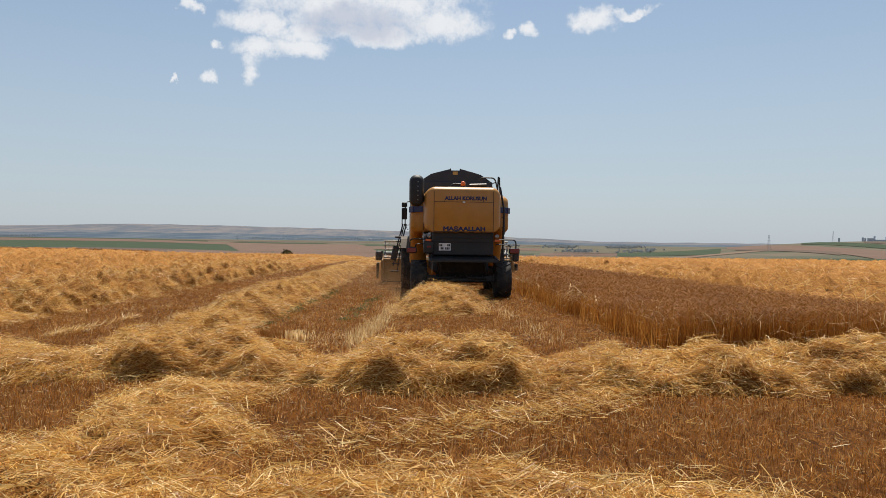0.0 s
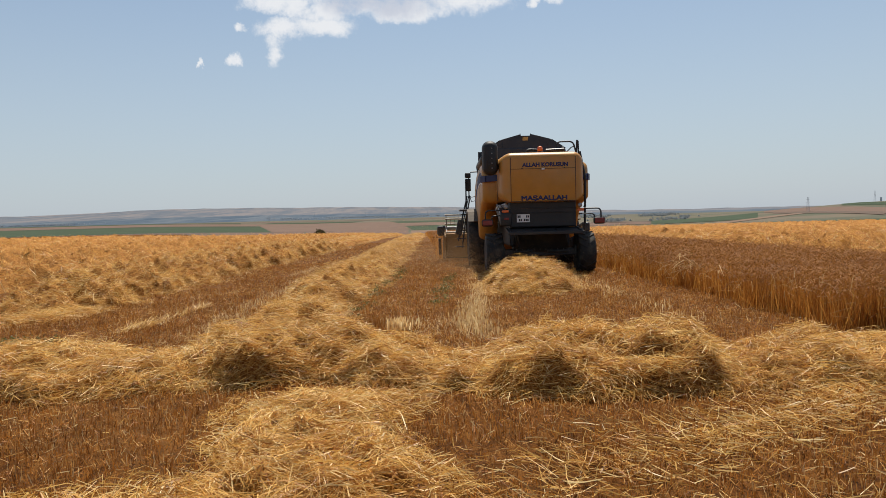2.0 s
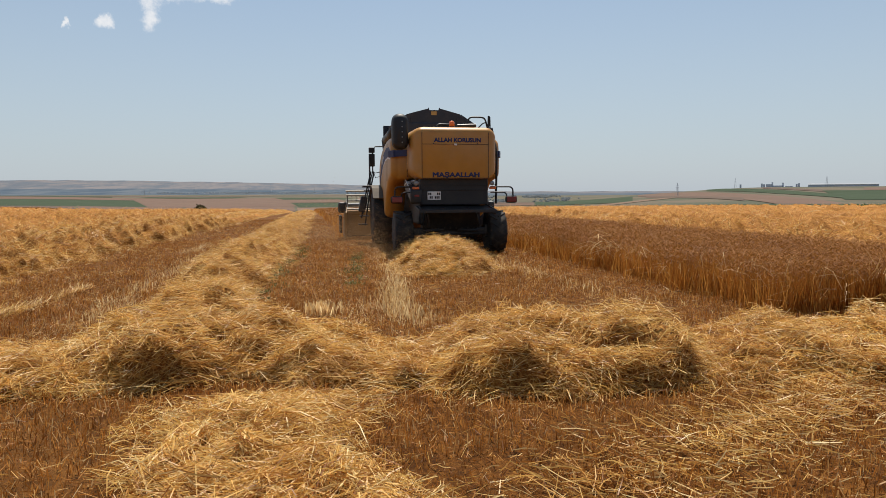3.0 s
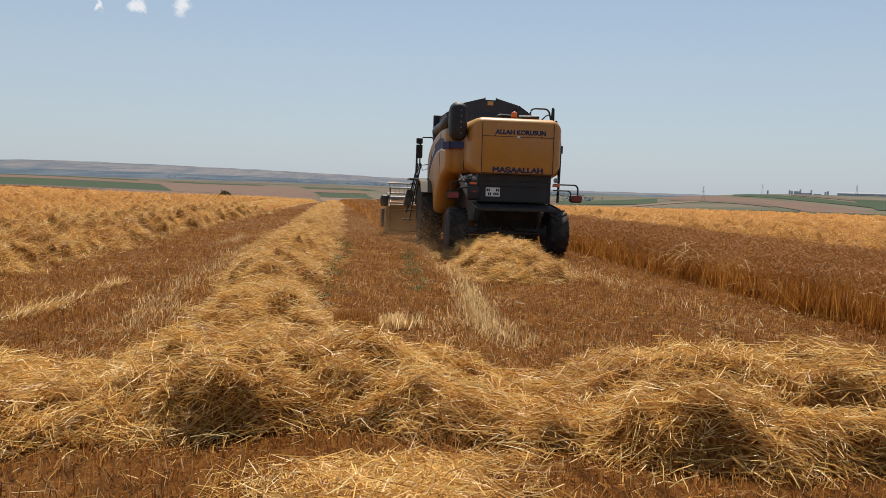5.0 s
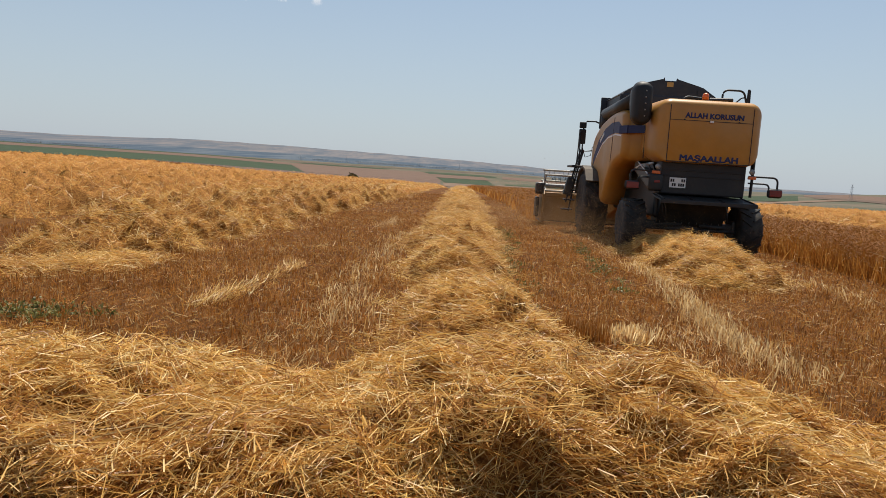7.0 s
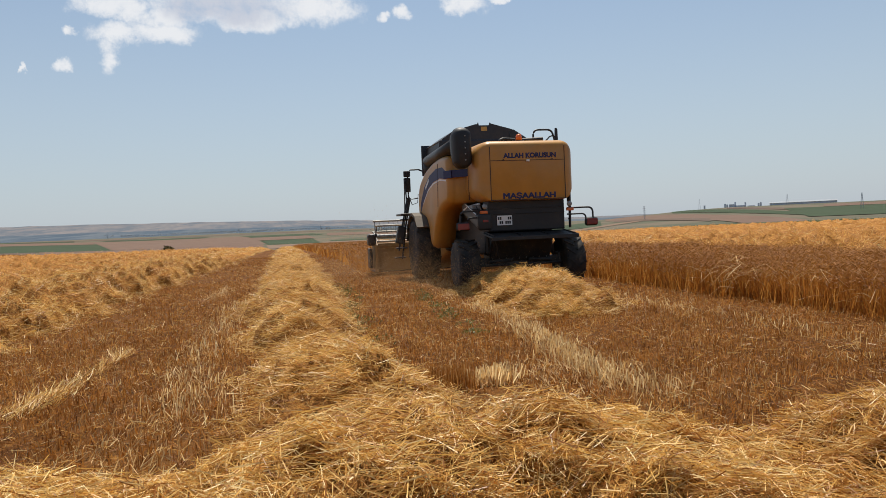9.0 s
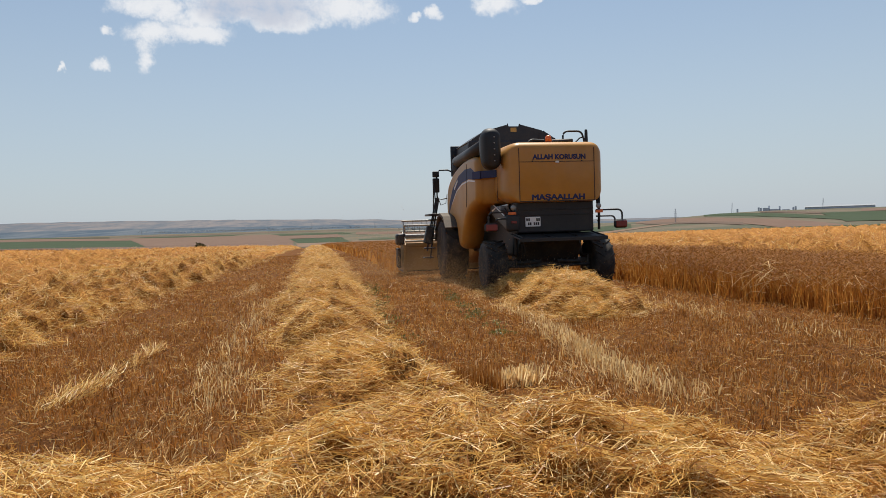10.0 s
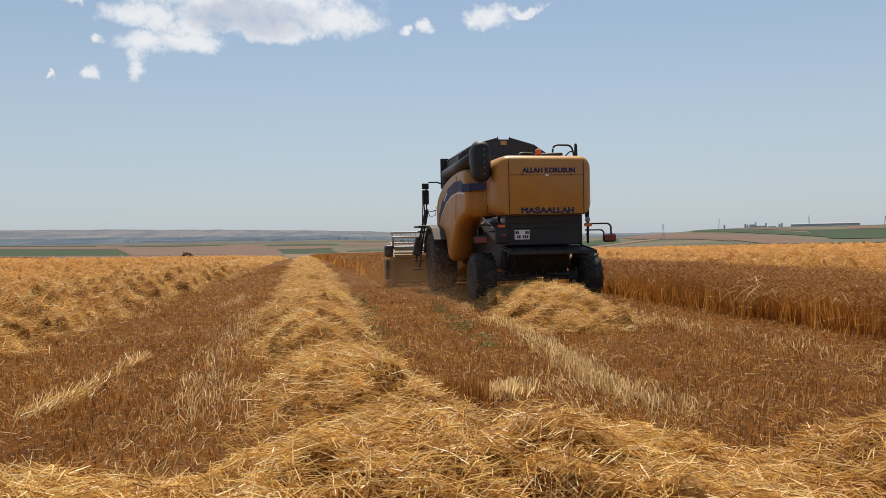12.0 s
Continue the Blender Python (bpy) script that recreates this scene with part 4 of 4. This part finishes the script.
    for x in (-0.9, -0.3, 0.3, 0.9):
        part("stiffener", box((x, -0.92, 1.232), (0.03, 0.74, 0.025), 0.006, (7, 0, 0)), BLACK, board)
    part("lip", box((0, -1.3, 1.13), (1.95, 0.02, 0.07), 0.005), BLACK, board)
    body = part("chassis", box((0, 1.9, 1.35), (1.62, 4.2, 1.2), 0.06), BLACK, base)
    part("straw_hood", prism([(-0.5, 1.25), (0.3, 1.3), (0.3, 0.55), (-0.05, 0.5)], -0.72, 0.72, 0.0), STEEL, body)
    for k in range(9):
        part("chopper_knife", box((-0.64 + k * 0.16, -0.12, 0.72), (0.012, 0.1, 0.14), 0.0, (20, 0, 0)), GREY, body)
    part("chopper_shaft", tube([(-0.74, -0.05, 0.78), (0.74, -0.05, 0.78)], 0.05), STEEL, body)
    part("tank_core", box((0, 2.5, 2.55), (1.95, 3.4, 1.4), 0.08), YELLOW, base)
    # rear axle, steering parts
    axle = part("rear_axle", box((0, 0.0, 0.58), (2.1, 0.2, 0.2), 0.03), STEEL, base)
    part("tie_rod", tube([(-1.0, -0.18, 0.52), (1.0, -0.18, 0.52)], 0.028), STEEL, axle)
    for s in (-1, 1):
        part("knuckle", box((s * 1.02, 0, 0.58), (0.16, 0.26, 0.36), 0.04), STEEL, axle)
        part("hydraulic_ram", tube([(s * 0.2, -0.2, 0.62), (s * 0.75, -0.2, 0.6)], 0.045), STEEL, axle)
        part("drop_arm", box((s * 0.5, -0.02, 0.9), (0.12, 0.2, 0.6), 0.02), STEEL, axle)
    for s in (-1, 1):
        wheel(base, s * 1.24, 0.0, 0.56, 0.46, 16, CREAM)
        wheel(base, s * 1.45, 3.75, 0.84, 0.62, 18, CREAM)
        fender = part("fender", prism([(4.7, 1.05), (4.55, 1.45), (4.2, 1.75), (3.75, 1.85), (3.3, 1.75), (2.95, 1.45), (3.02, 1.42), (3.34, 1.68), (3.75, 1.78), (4.16, 1.68), (4.48, 1.42), (4.62, 1.05)], s * 1.2, s * 1.78), MUDGUARD, base, "dusty grey-brown front mudguard")
    # belt guard that slopes back along the side to a black end box
    guard = part("belt_guard", box((-1.0, -0.08, 1.69), (0.24, 1.42, 0.27), 0.025, (16, 0, 0)), STEEL, base, "dusty dark steel belt guard")
    part("guard_edge", box((-1.02, -0.02, 1.835), (0.2, 1.2, 0.02), 0.005, (16, 0, 0)), WHITE, guard, "pale worn guard edge")
    end_box = part("end_box", box((-0.98, -0.79, 1.5), (0.3, 0.14, 0.36), 0.05, segs=3), BLACK, guard, "", True)
    part("reflector", box((-0.97, -0.865, 1.52), (0.12, 0.02, 0.05), 0.006), REDLENS, end_box, "red reflector")
    for s in (-1, 1):
        lamp = part("work_lamp", disc_profile([(-0.03, 0.04), (0.03, 0.06), (0.045, 0.055), (0.05, 0.016)], 18), GREY, base, "round grey work lamp", True)
        lamp.location, lamp.rotation_euler = (s * 0.97, -0.8, 1.83), (0, 0, radians(-90))
        part("turn_lamp", box((s * 0.99, -0.8, 1.71), (0.17, 0.05, 0.065), 0.012), ORANGE, base, "orange turn lamp")
        # tail lamp on its tube arm
        arm = part("lamp_arm", tube(arc((s * 0.95, -0.72, 1.74), (s * 1.52, -0.82, 1.45), 0.12, (s * 1.52, -0.82, 1.74)), 0.02), BLACK, base)
        part("arm_brace", tube(arc((s * 0.95, -0.72, 1.6), (s * 1.36, -0.8, 1.45), 0.1, (s * 1.36, -0.8, 1.6)), 0.018), BLACK, arm)
        lamp = part("tail_lamp", box((s * 1.47, -0.84, 1.42), (0.31, 0.1, 0.19), 0.06, segs=3), BLACK, arm, "black-framed tail lamp", True)
        part("lens", box((s * 1.47, -0.895, 1.42), (0.25, 0.02, 0.13), 0.008), REDLENS, lamp, "dark red lens")
    # hoses and cables that hang behind the axle and under the hood
    for x0, x1, z0, z1, mat in ((-0.78, -0.66, 1.3, 0.75, BLACK), (-0.7, -0.6, 1.25, 0.7, STEEL), (0.6, 0.72, 1.2, 0.7, BLACK), (-1.05, -0.9, 1.85, 1.5, STEEL), (-1.0, -0.84, 1.88, 1.6, GREY)):
        mid = ((x0 + x1) / 2 + 0.05, -0.5, (z0 + z1) / 2 - 0.12)
        part("hose", tube(arc((x0, -0.42, z0), (x1, -0.38, z1), 0.2, mid), 0.014, 7), mat, base)
    part("engine_block", box((-0.98, 0.1, 1.75), (0.22, 0.5, 0.3), 0.03), GREY, base, "grey engine parts behind the guard")
    part("fuel_line", tube([(-0.9, -0.2, 1.92), (-1.1, 0.1, 1.86), (-1.12, 0.4, 1.8)], 0.022, 7), WHITE, base, "pale pipe")
    # grain tank with its raised, hinged covers
    tank = part("grain_tank", box((0, 3.2, 3.42), (2.4, 1.84, 0.5), 0.05), NAVY, base, "dark blue-black grain tank")
    outline = [(-1.24, 3.4), (-1.22, 3.62), (-0.78, 3.9), (-0.2, 4.05), (-0.17, 4.1), (-0.15, 4.02), (0.12, 4.02), (0.14, 4.09), (0.18, 4.06), (0.76, 3.9), (1.2, 3.6), (1.24, 3.4)]
    for y, name in ((2.3, "rear_cover"), (4.05, "front_cover")):
        bm = bmesh.new()
        a = [bm.verts.new((x, y, z)) for x, z in outline]
        b = [bm.verts.new((x, y + 0.03, z)) for x, z in outline]
        bm.faces.new(a)
        bm.faces.new(b[::-1])
        for i in range(len(outline)):
            j = (i + 1) % len(outline)
            bm.faces.new((a[i], a[j], b[j], b[i]))
        cover = part(name, bm, NAVY, tank)
        if y < 3:
            part("sticker", box((-0.02, y - 0.004, 3.93), (0.16, 0.006, 0.11)), plain("faded_sticker", (0.5, 0.32, 0.1), 0.6), cover, "small yellow warning sticker")
            for x in (-0.7, 0.68):
                part("rib", box((x, y - 0.01, 3.65), (0.03, 0.02, 0.36), 0.004), NAVY, cover)
    for s in (-1, 1):
        part("side_cover", box((s * 1.0, 3.19, 3.76), (0.03, 1.72, 0.5), 0.006, (0, -s * 57, 0)), NAVY, tank)
        part("side_cover", box((s * 0.48, 3.19, 3.975), (0.58, 1.72, 0.03), 0.006, (0, s * 15, 0)), NAVY, tank)
    part("front_wall", box((0, 4.12, 3.3), (2.7, 0.08, 0.85), 0.02), NAVY, tank)
    for y in (0.2, 0.55):
        part("engine_lid", box((0.25, y, 3.27), (1.3, 0.3, 0.07), 0.02), BLACK, base)
    part("exhaust", tube([(0.25, 0.1, 3.35), (0.75, 0.1, 3.37)], 0.05), STEEL, base, "dark exhaust pipe")
    part("air_hose", tube(arc((-0.3, 0.15, 3.25), (0.1, 0.2, 3.38), 0.12, (-0.28, 0.15, 3.4)), 0.035), BLACK, base)
    beacon = part("beacon", disc_profile([(0.0, 0.1), (0.04, 0.1), (0.05, 0.075)], 18), BLACK, base, smooth_shade=True)
    beacon.location, beacon.rotation_euler = (0.02, -0.35, 3.24), (0, radians(-90), 0)
    dome = part("beacon_dome", disc_profile([(0.05, 0.07), (0.14, 0.07), (0.18, 0.055), (0.2, 0.02)], 18), ORANGE, beacon, "orange beacon dome", True)
    # unloading auger folded back along the side
    auger = part("unloading_auger", tube([(-1.3, 3.4, 3.2), (-1.32, -0.15, 3.28)], 0.165, 20), BLACK, base, "", True)
    spout = part("spout", loft([(-0.64, 0.12, 2.76, 3.46, 0.1, -1.33), (-0.6, 0.18, 2.70, 3.55, 0.16, -1.33), (-0.38, 0.215, 2.68, 3.6, 0.2, -1.33), (-0.18, 0.20, 2.95, 3.55, 0.19, -1.33)]), BLACK, auger, "black rubber spout with bolts", True)
    for k in range(5):
        part("bolt", box((-1.30, -0.645, 2.86 + 0.13 * k), (0.03, 0.02, 0.03), 0.008), GREY, spout)
    part("elbow", tube([(-1.3, 3.3, 3.2), (-1.25, 3.5, 2.9), (-1.1, 3.5, 2.6)], 0.18, 16), BLACK, auger, "", True)
    # rail and ladder at the rear corner
    rail = part("hand_rail", tube(arc((0.56, -0.1, 3.22), (0.9, -0.1, 3.6), 0.14, (0.56, -0.1, 3.6)) + arc((0.9, -0.1, 3.6), (1.12, -0.1, 3.2), 0.12, (1.02, -0.1, 3.6))[1:], 0.022), BLACK, base)
    rail.location = (0.0, 0.3, 0.0)
    part("rail_brace", tube([(0.78, -0.1, 3.26), (0.97, -0.1, 3.44), (1.04, -0.1, 3.46)], 0.016, 7), BLACK, rail)
    part("rail_post", box((1.12, -0.08, 3.38), (0.045, 0.05, 0.52), 0.006, (0, 3, 0)), BLACK, rail)
    part("rail_post", tube([(1.19, -0.02, 3.1), (1.17, -0.04, 3.62)], 0.02, 8), BLACK, rail)
    part("ladder_post", tube([(1.16, -0.3, 3.3), (1.27, -0.42, 2.6), (1.24, -0.5, 2.0), (1.22, -0.52, 1.3)], 0.03), BLACK, rail)
    part("ladder_post", tube([(1.2, -0.05, 3.3), (1.3, -0.2, 2.6), (1.3, -0.25, 1.9)], 0.025), BLACK, rail)
    for z in (1.5, 1.8, 2.1, 2.4):
        part("rung", tube([(1.2, -0.5, z), (1.31, -0.24, z)], 0.015), BLACK, rail)
    # cab, mirrors, access ladder
    cab = part("cab", loft([(3.95, 0.92, 1.7, 3.5, 0.12, 0), (5.3, 0.92, 1.75, 3.5, 0.14, 0)]), BLACK, base, "dark glazed cab", True)
    part("roof", loft([(3.85, 0.98, 3.45, 3.6, 0.07, 0), (5.55, 1.0, 3.45, 3.58, 0.06, 0)]), BLACK, cab)
    for s in (-1, 1):
        holder = part("mirror_arm", tube([(s * 0.92, 5.1, 3.0), (s * 1.3, 4.95, 3.13), (s * 1.55, 4.9, 3.12), (s * 1.64, 4.88, 3.05), (s * 1.64, 4.88, 2.25), (s * 1.35, 4.9, 2.3)], 0.022), BLACK, base)
        part("mirror", box((s * 1.67, 4.84, 2.68), (0.2, 0.06, 0.42), 0.03), BLACK, holder)
        part("mirror", box((s * 1.67, 4.84, 3.0), (0.2, 0.06, 0.18), 0.03), BLACK, holder)
    part("mirror_cable", tube([(-1.64, 4.8, 2.35), (-1.56, 4.75, 2.1), (-1.42, 4.7, 2.15), (-1.38, 4.7, 2.4)], 0.012, 6), BLACK, base)
    part("guide_pole", tube([(-1.66, 4.7, 2.3), (-1.85, 4.65, 1.5), (-1.98, 4.6, 0.95)], 0.018, 7), BLACK, base)
    steps = part("access_ladder", tube([(-1.72, 4.6, 2.3), (-1.92, 4.5, 1.5), (-2.05, 4.45, 0.8)], 0.025), BLACK, base)
    part("stile", tube([(-1.6, 4.85, 2.3), (-1.78, 4.75, 1.5), (-1.92, 4.7, 0.55)], 0.025), BLACK, steps)
    for k in range(5):
        part("tread", box((-2.0 + 0.05 * k, 4.6, 0.6 + 0.27 * k), (0.3, 0.28, 0.035), 0.008), STEEL, steps)
    part("platform", box((-1.55, 4.6, 1.82), (0.9, 0.9, 0.06), 0.015), STEEL, steps)
    part("loop", tube(arc((-1.75, 4.5, 1.85), (-1.75, 5.0, 1.85), 0.2, (-1.75, 4.75, 2.9)), 0.018), BLACK, steps)
    part("cross_bracket", box((-2.0, 4.4, 1.25), (0.22, 0.2, 0.5), 0.03, (0, 12, 0)), STEEL, steps)
    # header
    head = part("header_back", box((0, 6.3, 0.52), (4.9, 0.1, 0.75), 0.03), DUSTY, base, "dusty yellow header back wall")
    part("top_beam", box((0, 6.28, 0.94), (4.9, 0.16, 0.14), 0.03), DUSTY, head)
    part("floor_pan", box((0, 6.75, 0.14), (5.1, 0.95, 0.06), 0.02), STEEL, head)
    part("feeder_house", box((0, 5.4, 0.85), (1.25, 1.9, 0.7), 0.05, (-14, 0, 0)), YELLOW, head)
    screw = part("header_auger", tube([(-2.5, 6.7, 0.48), (2.5, 6.7, 0.48)], 0.17, 16), STEEL, head, "", True)
    for s in (-1, 1):
        end = part("end_plate", prism([(6.0, 0.15), (6.0, 0.95), (6.35, 1.12), (7.0, 0.85), (7.7, 0.2), (7.7, 0.08), (6.2, 0.08)], s * 2.46, s * 2.54, 0.02), DUSTY, head, "yellow crop divider end")
        part("reel_arm", box((s * 2.5, 6.55, 1.18), (0.07, 1.1, 0.1), 0.015, (-8, 0, 0)), STEEL, end)
        part("drive_guard", box((s * 2.66, 6.35, 0.55), (0.1, 0.55, 0.6), 0.03), BLACK, end)
        part("reel_motor", box((s * 2.62, 6.2, 1.12), (0.26, 0.35, 0.36), 0.07), STEEL, end)
    reel = part("reel", tube([(-2.45, 6.95, 1.2), (2.45, 6.95, 1.2)], 0.07, 12), GREY, head)
    for k in range(6):
        a = 2 * math.pi * k / 6 + 0.3
        by, bz = 6.95 + 0.5 * math.cos(a), 1.2 + 0.5 * math.sin(a)
        bat = part("reel_bat", tube([(-2.45, by, bz), (2.45, by, bz)], 0.03, 8), CREAM, reel)
        bm = bmesh.new()
        for j in range(33):
            tube([(-2.4 + j * 0.15, by, bz), (-2.4 + j * 0.15, by - 0.04, bz - 0.22)], 0.006, 5, bm)
        tagged(part("tines", bm, STEEL, bat), kind="stuff")
        for x in (-2.4, -1.2, 0, 1.2, 2.4):
            part("spoke", tube([(x, 6.95, 1.2), (x, by, bz)], 0.018, 6), GREY, reel)
    base.matrix_basis = pose(COMBINE_X, COMBINE_Y, height(COMBINE_X, COMBINE_Y) - 0.01, 0, 0, COMBINE_TURN)
    return base


COMBINE_X, COMBINE_Y, COMBINE_TURN = 1.95, 21.05, -0.9
combine()


def blown_chaff():
    """Fine chaff and dust that the machine throws up: specks, thickest near the ground round the wheels and the header."""
    spots = [(-0.9, 27.0, 0.9, 1.5, 0.6, 36000), (0.0, 23.4, 0.6, 1.6, 0.5, 30000), (0.7, 20.3, 0.8, 0.6, 0.35, 18000), (4.1, 23.5, 0.6, 1.6, 0.5, 14000), (-1.9, 25.5, 1.0, 2.0, 0.45, 22000)]
    c = []
    for x0, y0, wx, wy, wz, n in spots:
        x, y = rng.normal(x0, wx, n), rng.normal(y0, wy, n)
        c.append(np.stack([x, y, land(x, y) + np.abs(rng.normal(0, wz, n))], 1))
    c = np.concatenate(c)
    n = len(c)
    a, b = rng.normal(size=(n, 3)), rng.normal(size=(n, 3))
    size = rng.uniform(0.0034, 0.0074, n)[:, None]
    v = np.stack([c, c + a * size, c + b * size], 1).reshape(-1, 3)
    tagged(new("blown_chaff", np_mesh("blown_chaff", v, np.arange(n * 3).reshape(-1, 3), [CHAFF])), "tan chaff and dust whirled up round the combine", "dust", kind="stuff")


CHAFF = strand_material("chaff_dust", [(0.0, (0.36, 0.22, 0.11)), (1.0, (0.56, 0.38, 0.21))], 0.5, 0.9)
blown_chaff()


# ---------------------------------------------------------------- far things
def foliage(x, y, z, wide, tall, n, leaf):
    """Leaf cards scattered through an uneven crown."""
    d = rng.normal(size=(n, 3))
    d /= np.linalg.norm(d, axis=1)[:, None]
    r = rng.uniform(0.3, 1.0, n) ** 0.5 * (1 + 0.25 * np.sin(d[:, 0] * 5 + d[:, 2] * 4))
    c = np.stack([x + d[:, 0] * r * wide, y + d[:, 1] * r * wide, z + tall * 0.5 + d[:, 2] * r * tall * 0.5], 1)
    way = rng.normal(size=(n, 3))
    way /= np.linalg.norm(way, axis=1)[:, None]
    return strand_arrays(c, way, np.full(n, leaf), np.full(n, leaf * 0.7), np.zeros(n), False)


def far_bush(a, d, wide, tall):
    x, y = d * math.sin(radians(a)), 5 + d * math.cos(radians(a))
    z = height(x, y)
    v, q = foliage(x, y, z, wide, tall, 500, wide * 0.25)
    base = new("bush")
    part("trunk", tube([(x, y, z - 0.2), (x, y, z + tall * 0.5)], wide * 0.06, 7), BARK, base)
    crown = new("crown", np_mesh("crown", v, q, [OLIVE]))
    crown.parent = base
    tagged(base, "lone brownish bush beyond the field", "bush")


BARK = plain("bark", (0.12, 0.08, 0.05), 0.9)
OLIVE = strand_material("dry_olive_leaf", [(0.0, (0.06, 0.05, 0.02)), (1.0, (0.16, 0.12, 0.05))], 0.2, 0.7)
# pale bluish leaf colour: the haze over the distance is painted in
HAZY_LEAF = strand_material("haze_tinted_tree_leaf", [(0.0, (0.24, 0.28, 0.31)), (1.0, (0.32, 0.35, 0.37))], 0.5, 0.8)
far_bush(-8.3, 405.0, 3.3, 4.6)


def tree_line(label, a0, a1, d0, d1, count, size):
    vs, qs, k = [], [], 0
    groves = rng.uniform(a0, a1, 9)
    for i in range(count):
        a, d = radians(groves[i % 9] + rng.normal(0, abs(a1 - a0) * 0.05)), rng.uniform(d0, d1)
        x, y = d * math.sin(a), 5 + d * math.cos(a)
        s = size * rng.uniform(0.6, 1.4)
        v, q = foliage(x, y, height(x, y), s, s * 1.5, 36, s * 0.7)
        vs.append(v)
        qs.append(q + k)
        k += len(v)
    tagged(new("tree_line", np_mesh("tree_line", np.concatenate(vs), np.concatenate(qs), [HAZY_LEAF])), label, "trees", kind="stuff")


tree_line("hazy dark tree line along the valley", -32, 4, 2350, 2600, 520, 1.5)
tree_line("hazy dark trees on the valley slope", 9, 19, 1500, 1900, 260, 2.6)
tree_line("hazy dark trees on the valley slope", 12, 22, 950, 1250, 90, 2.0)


def maize_strip():
    n = 24000
    a = np.radians(rng.uniform(22, 62, n))
    d = 152 + rng.uniform(0, 10, n)
    x, y = d * np.sin(a), 5 + d * np.cos(a)
    root = np.stack([x, y, land(x, y) + rng.uniform(0, 0.9, n)], 1)
    turn, lift = rng.uniform(0, 2 * math.pi, n), rng.uniform(0.3, 1.4, n)
    way = np.stack([np.cos(turn) * np.cos(lift), np.sin(turn) * np.cos(lift), np.sin(lift)], 1)
    v, q = strand_arrays(root, way, rng.uniform(0.25, 0.5, n), rng.uniform(0.06, 0.12, n), rng.uniform(0, 0.2, n), False)
    tagged(new("maize_strip", np_mesh("maize_strip", v, q, [CORN])), "strip of green maize along the field edge", "maize", kind="stuff")


maize_strip()
# bluish distance haze is put into these steel and concrete colours
HAZY_STEEL = plain("hazy_galvanised_steel", (0.32, 0.34, 0.37), 0.8, 0.0, 0.1, 0.5)
CONCRETE = plain("hazy_concrete", (0.55, 0.58, 0.63), 0.9, 0.0, 0.15, 0.1)


def place(a, d):
    x, y = d * math.sin(radians(a)), 5 + d * math.cos(radians(a))
    return x, y, height(x, y)


def factory():
    x, y, z = place(35.6, 1150)
    base = new("factory")
    tagged(base, "distant grey factory with silos on the ridge", "factory")
    for dx, w, h in ((-6, 9, 6), (5, 12, 4), (20, 10, 3)):
        part("hall", box((dx, 0, h / 2 - 1), (w, 8, h), 0.2), CONCRETE, base)
    for dx, h in ((-16, 6), (-13, 5), (-2, 8), (12, 7), (30, 5), (33, 6), (-45, 5)):
        part("silo", tube([(dx, 0, -1), (dx, 0, h)], 1.3, 12), CONCRETE, base)
    base.matrix_basis = pose(x, y, z, 0, 0, -35.6)
    x, y, z = place(40.0, 1130)
    long = new("warehouse")
    tagged(long, "long low pale warehouse on the ridge", "warehouse")
    part("hall", box((0, 0, 1.4), (85, 14, 4), 0.2), CONCRETE, long)
    part("roof", prism([(-8, 3.3), (0, 5.2), (8, 3.3)], -43, 43), plain("grey_roof", (0.27, 0.29, 0.32), 0.8, 0.0, 0.15, 0.1), long)
    long.matrix_basis = pose(x, y, z, 0, 0, -40)


factory()


def pylon():
    base = new("power_pylon")
    tagged(base, "thin grey lattice power pylon", "pylon", "power pylons in the distance")
    for s, u in ((-1, -1), (1, -1), (1, 1), (-1, 1)):
        part("leg", tube([(s * 1.3, u * 1.3, -1), (s * 0.2, u * 0.2, 15)], 0.1, 5), HAZY_STEEL, base)
    for z, w in ((10, 2.6), (12.5, 2.2), (15, 1.4)):
        part("cross_arm", box((0, 0, z), (2 * w, 0.2, 0.22)), HAZY_STEEL, base)
    for k in range(6):
        z = 1 + 2.2 * k
        w = 1.3 - 1.1 * (z + 1) / 16
        part("brace", tube([(-w, -w, z), (w * 0.85, -w * 0.85, z + 2.2)], 0.05, 5), HAZY_STEEL, base)
    return base


tower = pylon()
x, y, z = place(28.9, 820)
tower.matrix_basis = pose(x, y, z, 0, 0, 20)
for a, d, s in ((43.6, 760, 1.0), (33.0, 1120, 0.9), (39.0, 1120, 0.8), (46.0, 1100, .8), (-2.8, 2000, 1.0), (3.5, 2150, 1.0), (-12, 2300, 1.0), (-8.5, 2600, 1.1), (-4.5, 2700, 1.0), (0.5, 2650, 1), (5.5, 2700, 1)):
    x, y, z = place(a, d)
    copy_thing(tower, pose(x, y, z, 0, 0, 20 + a))
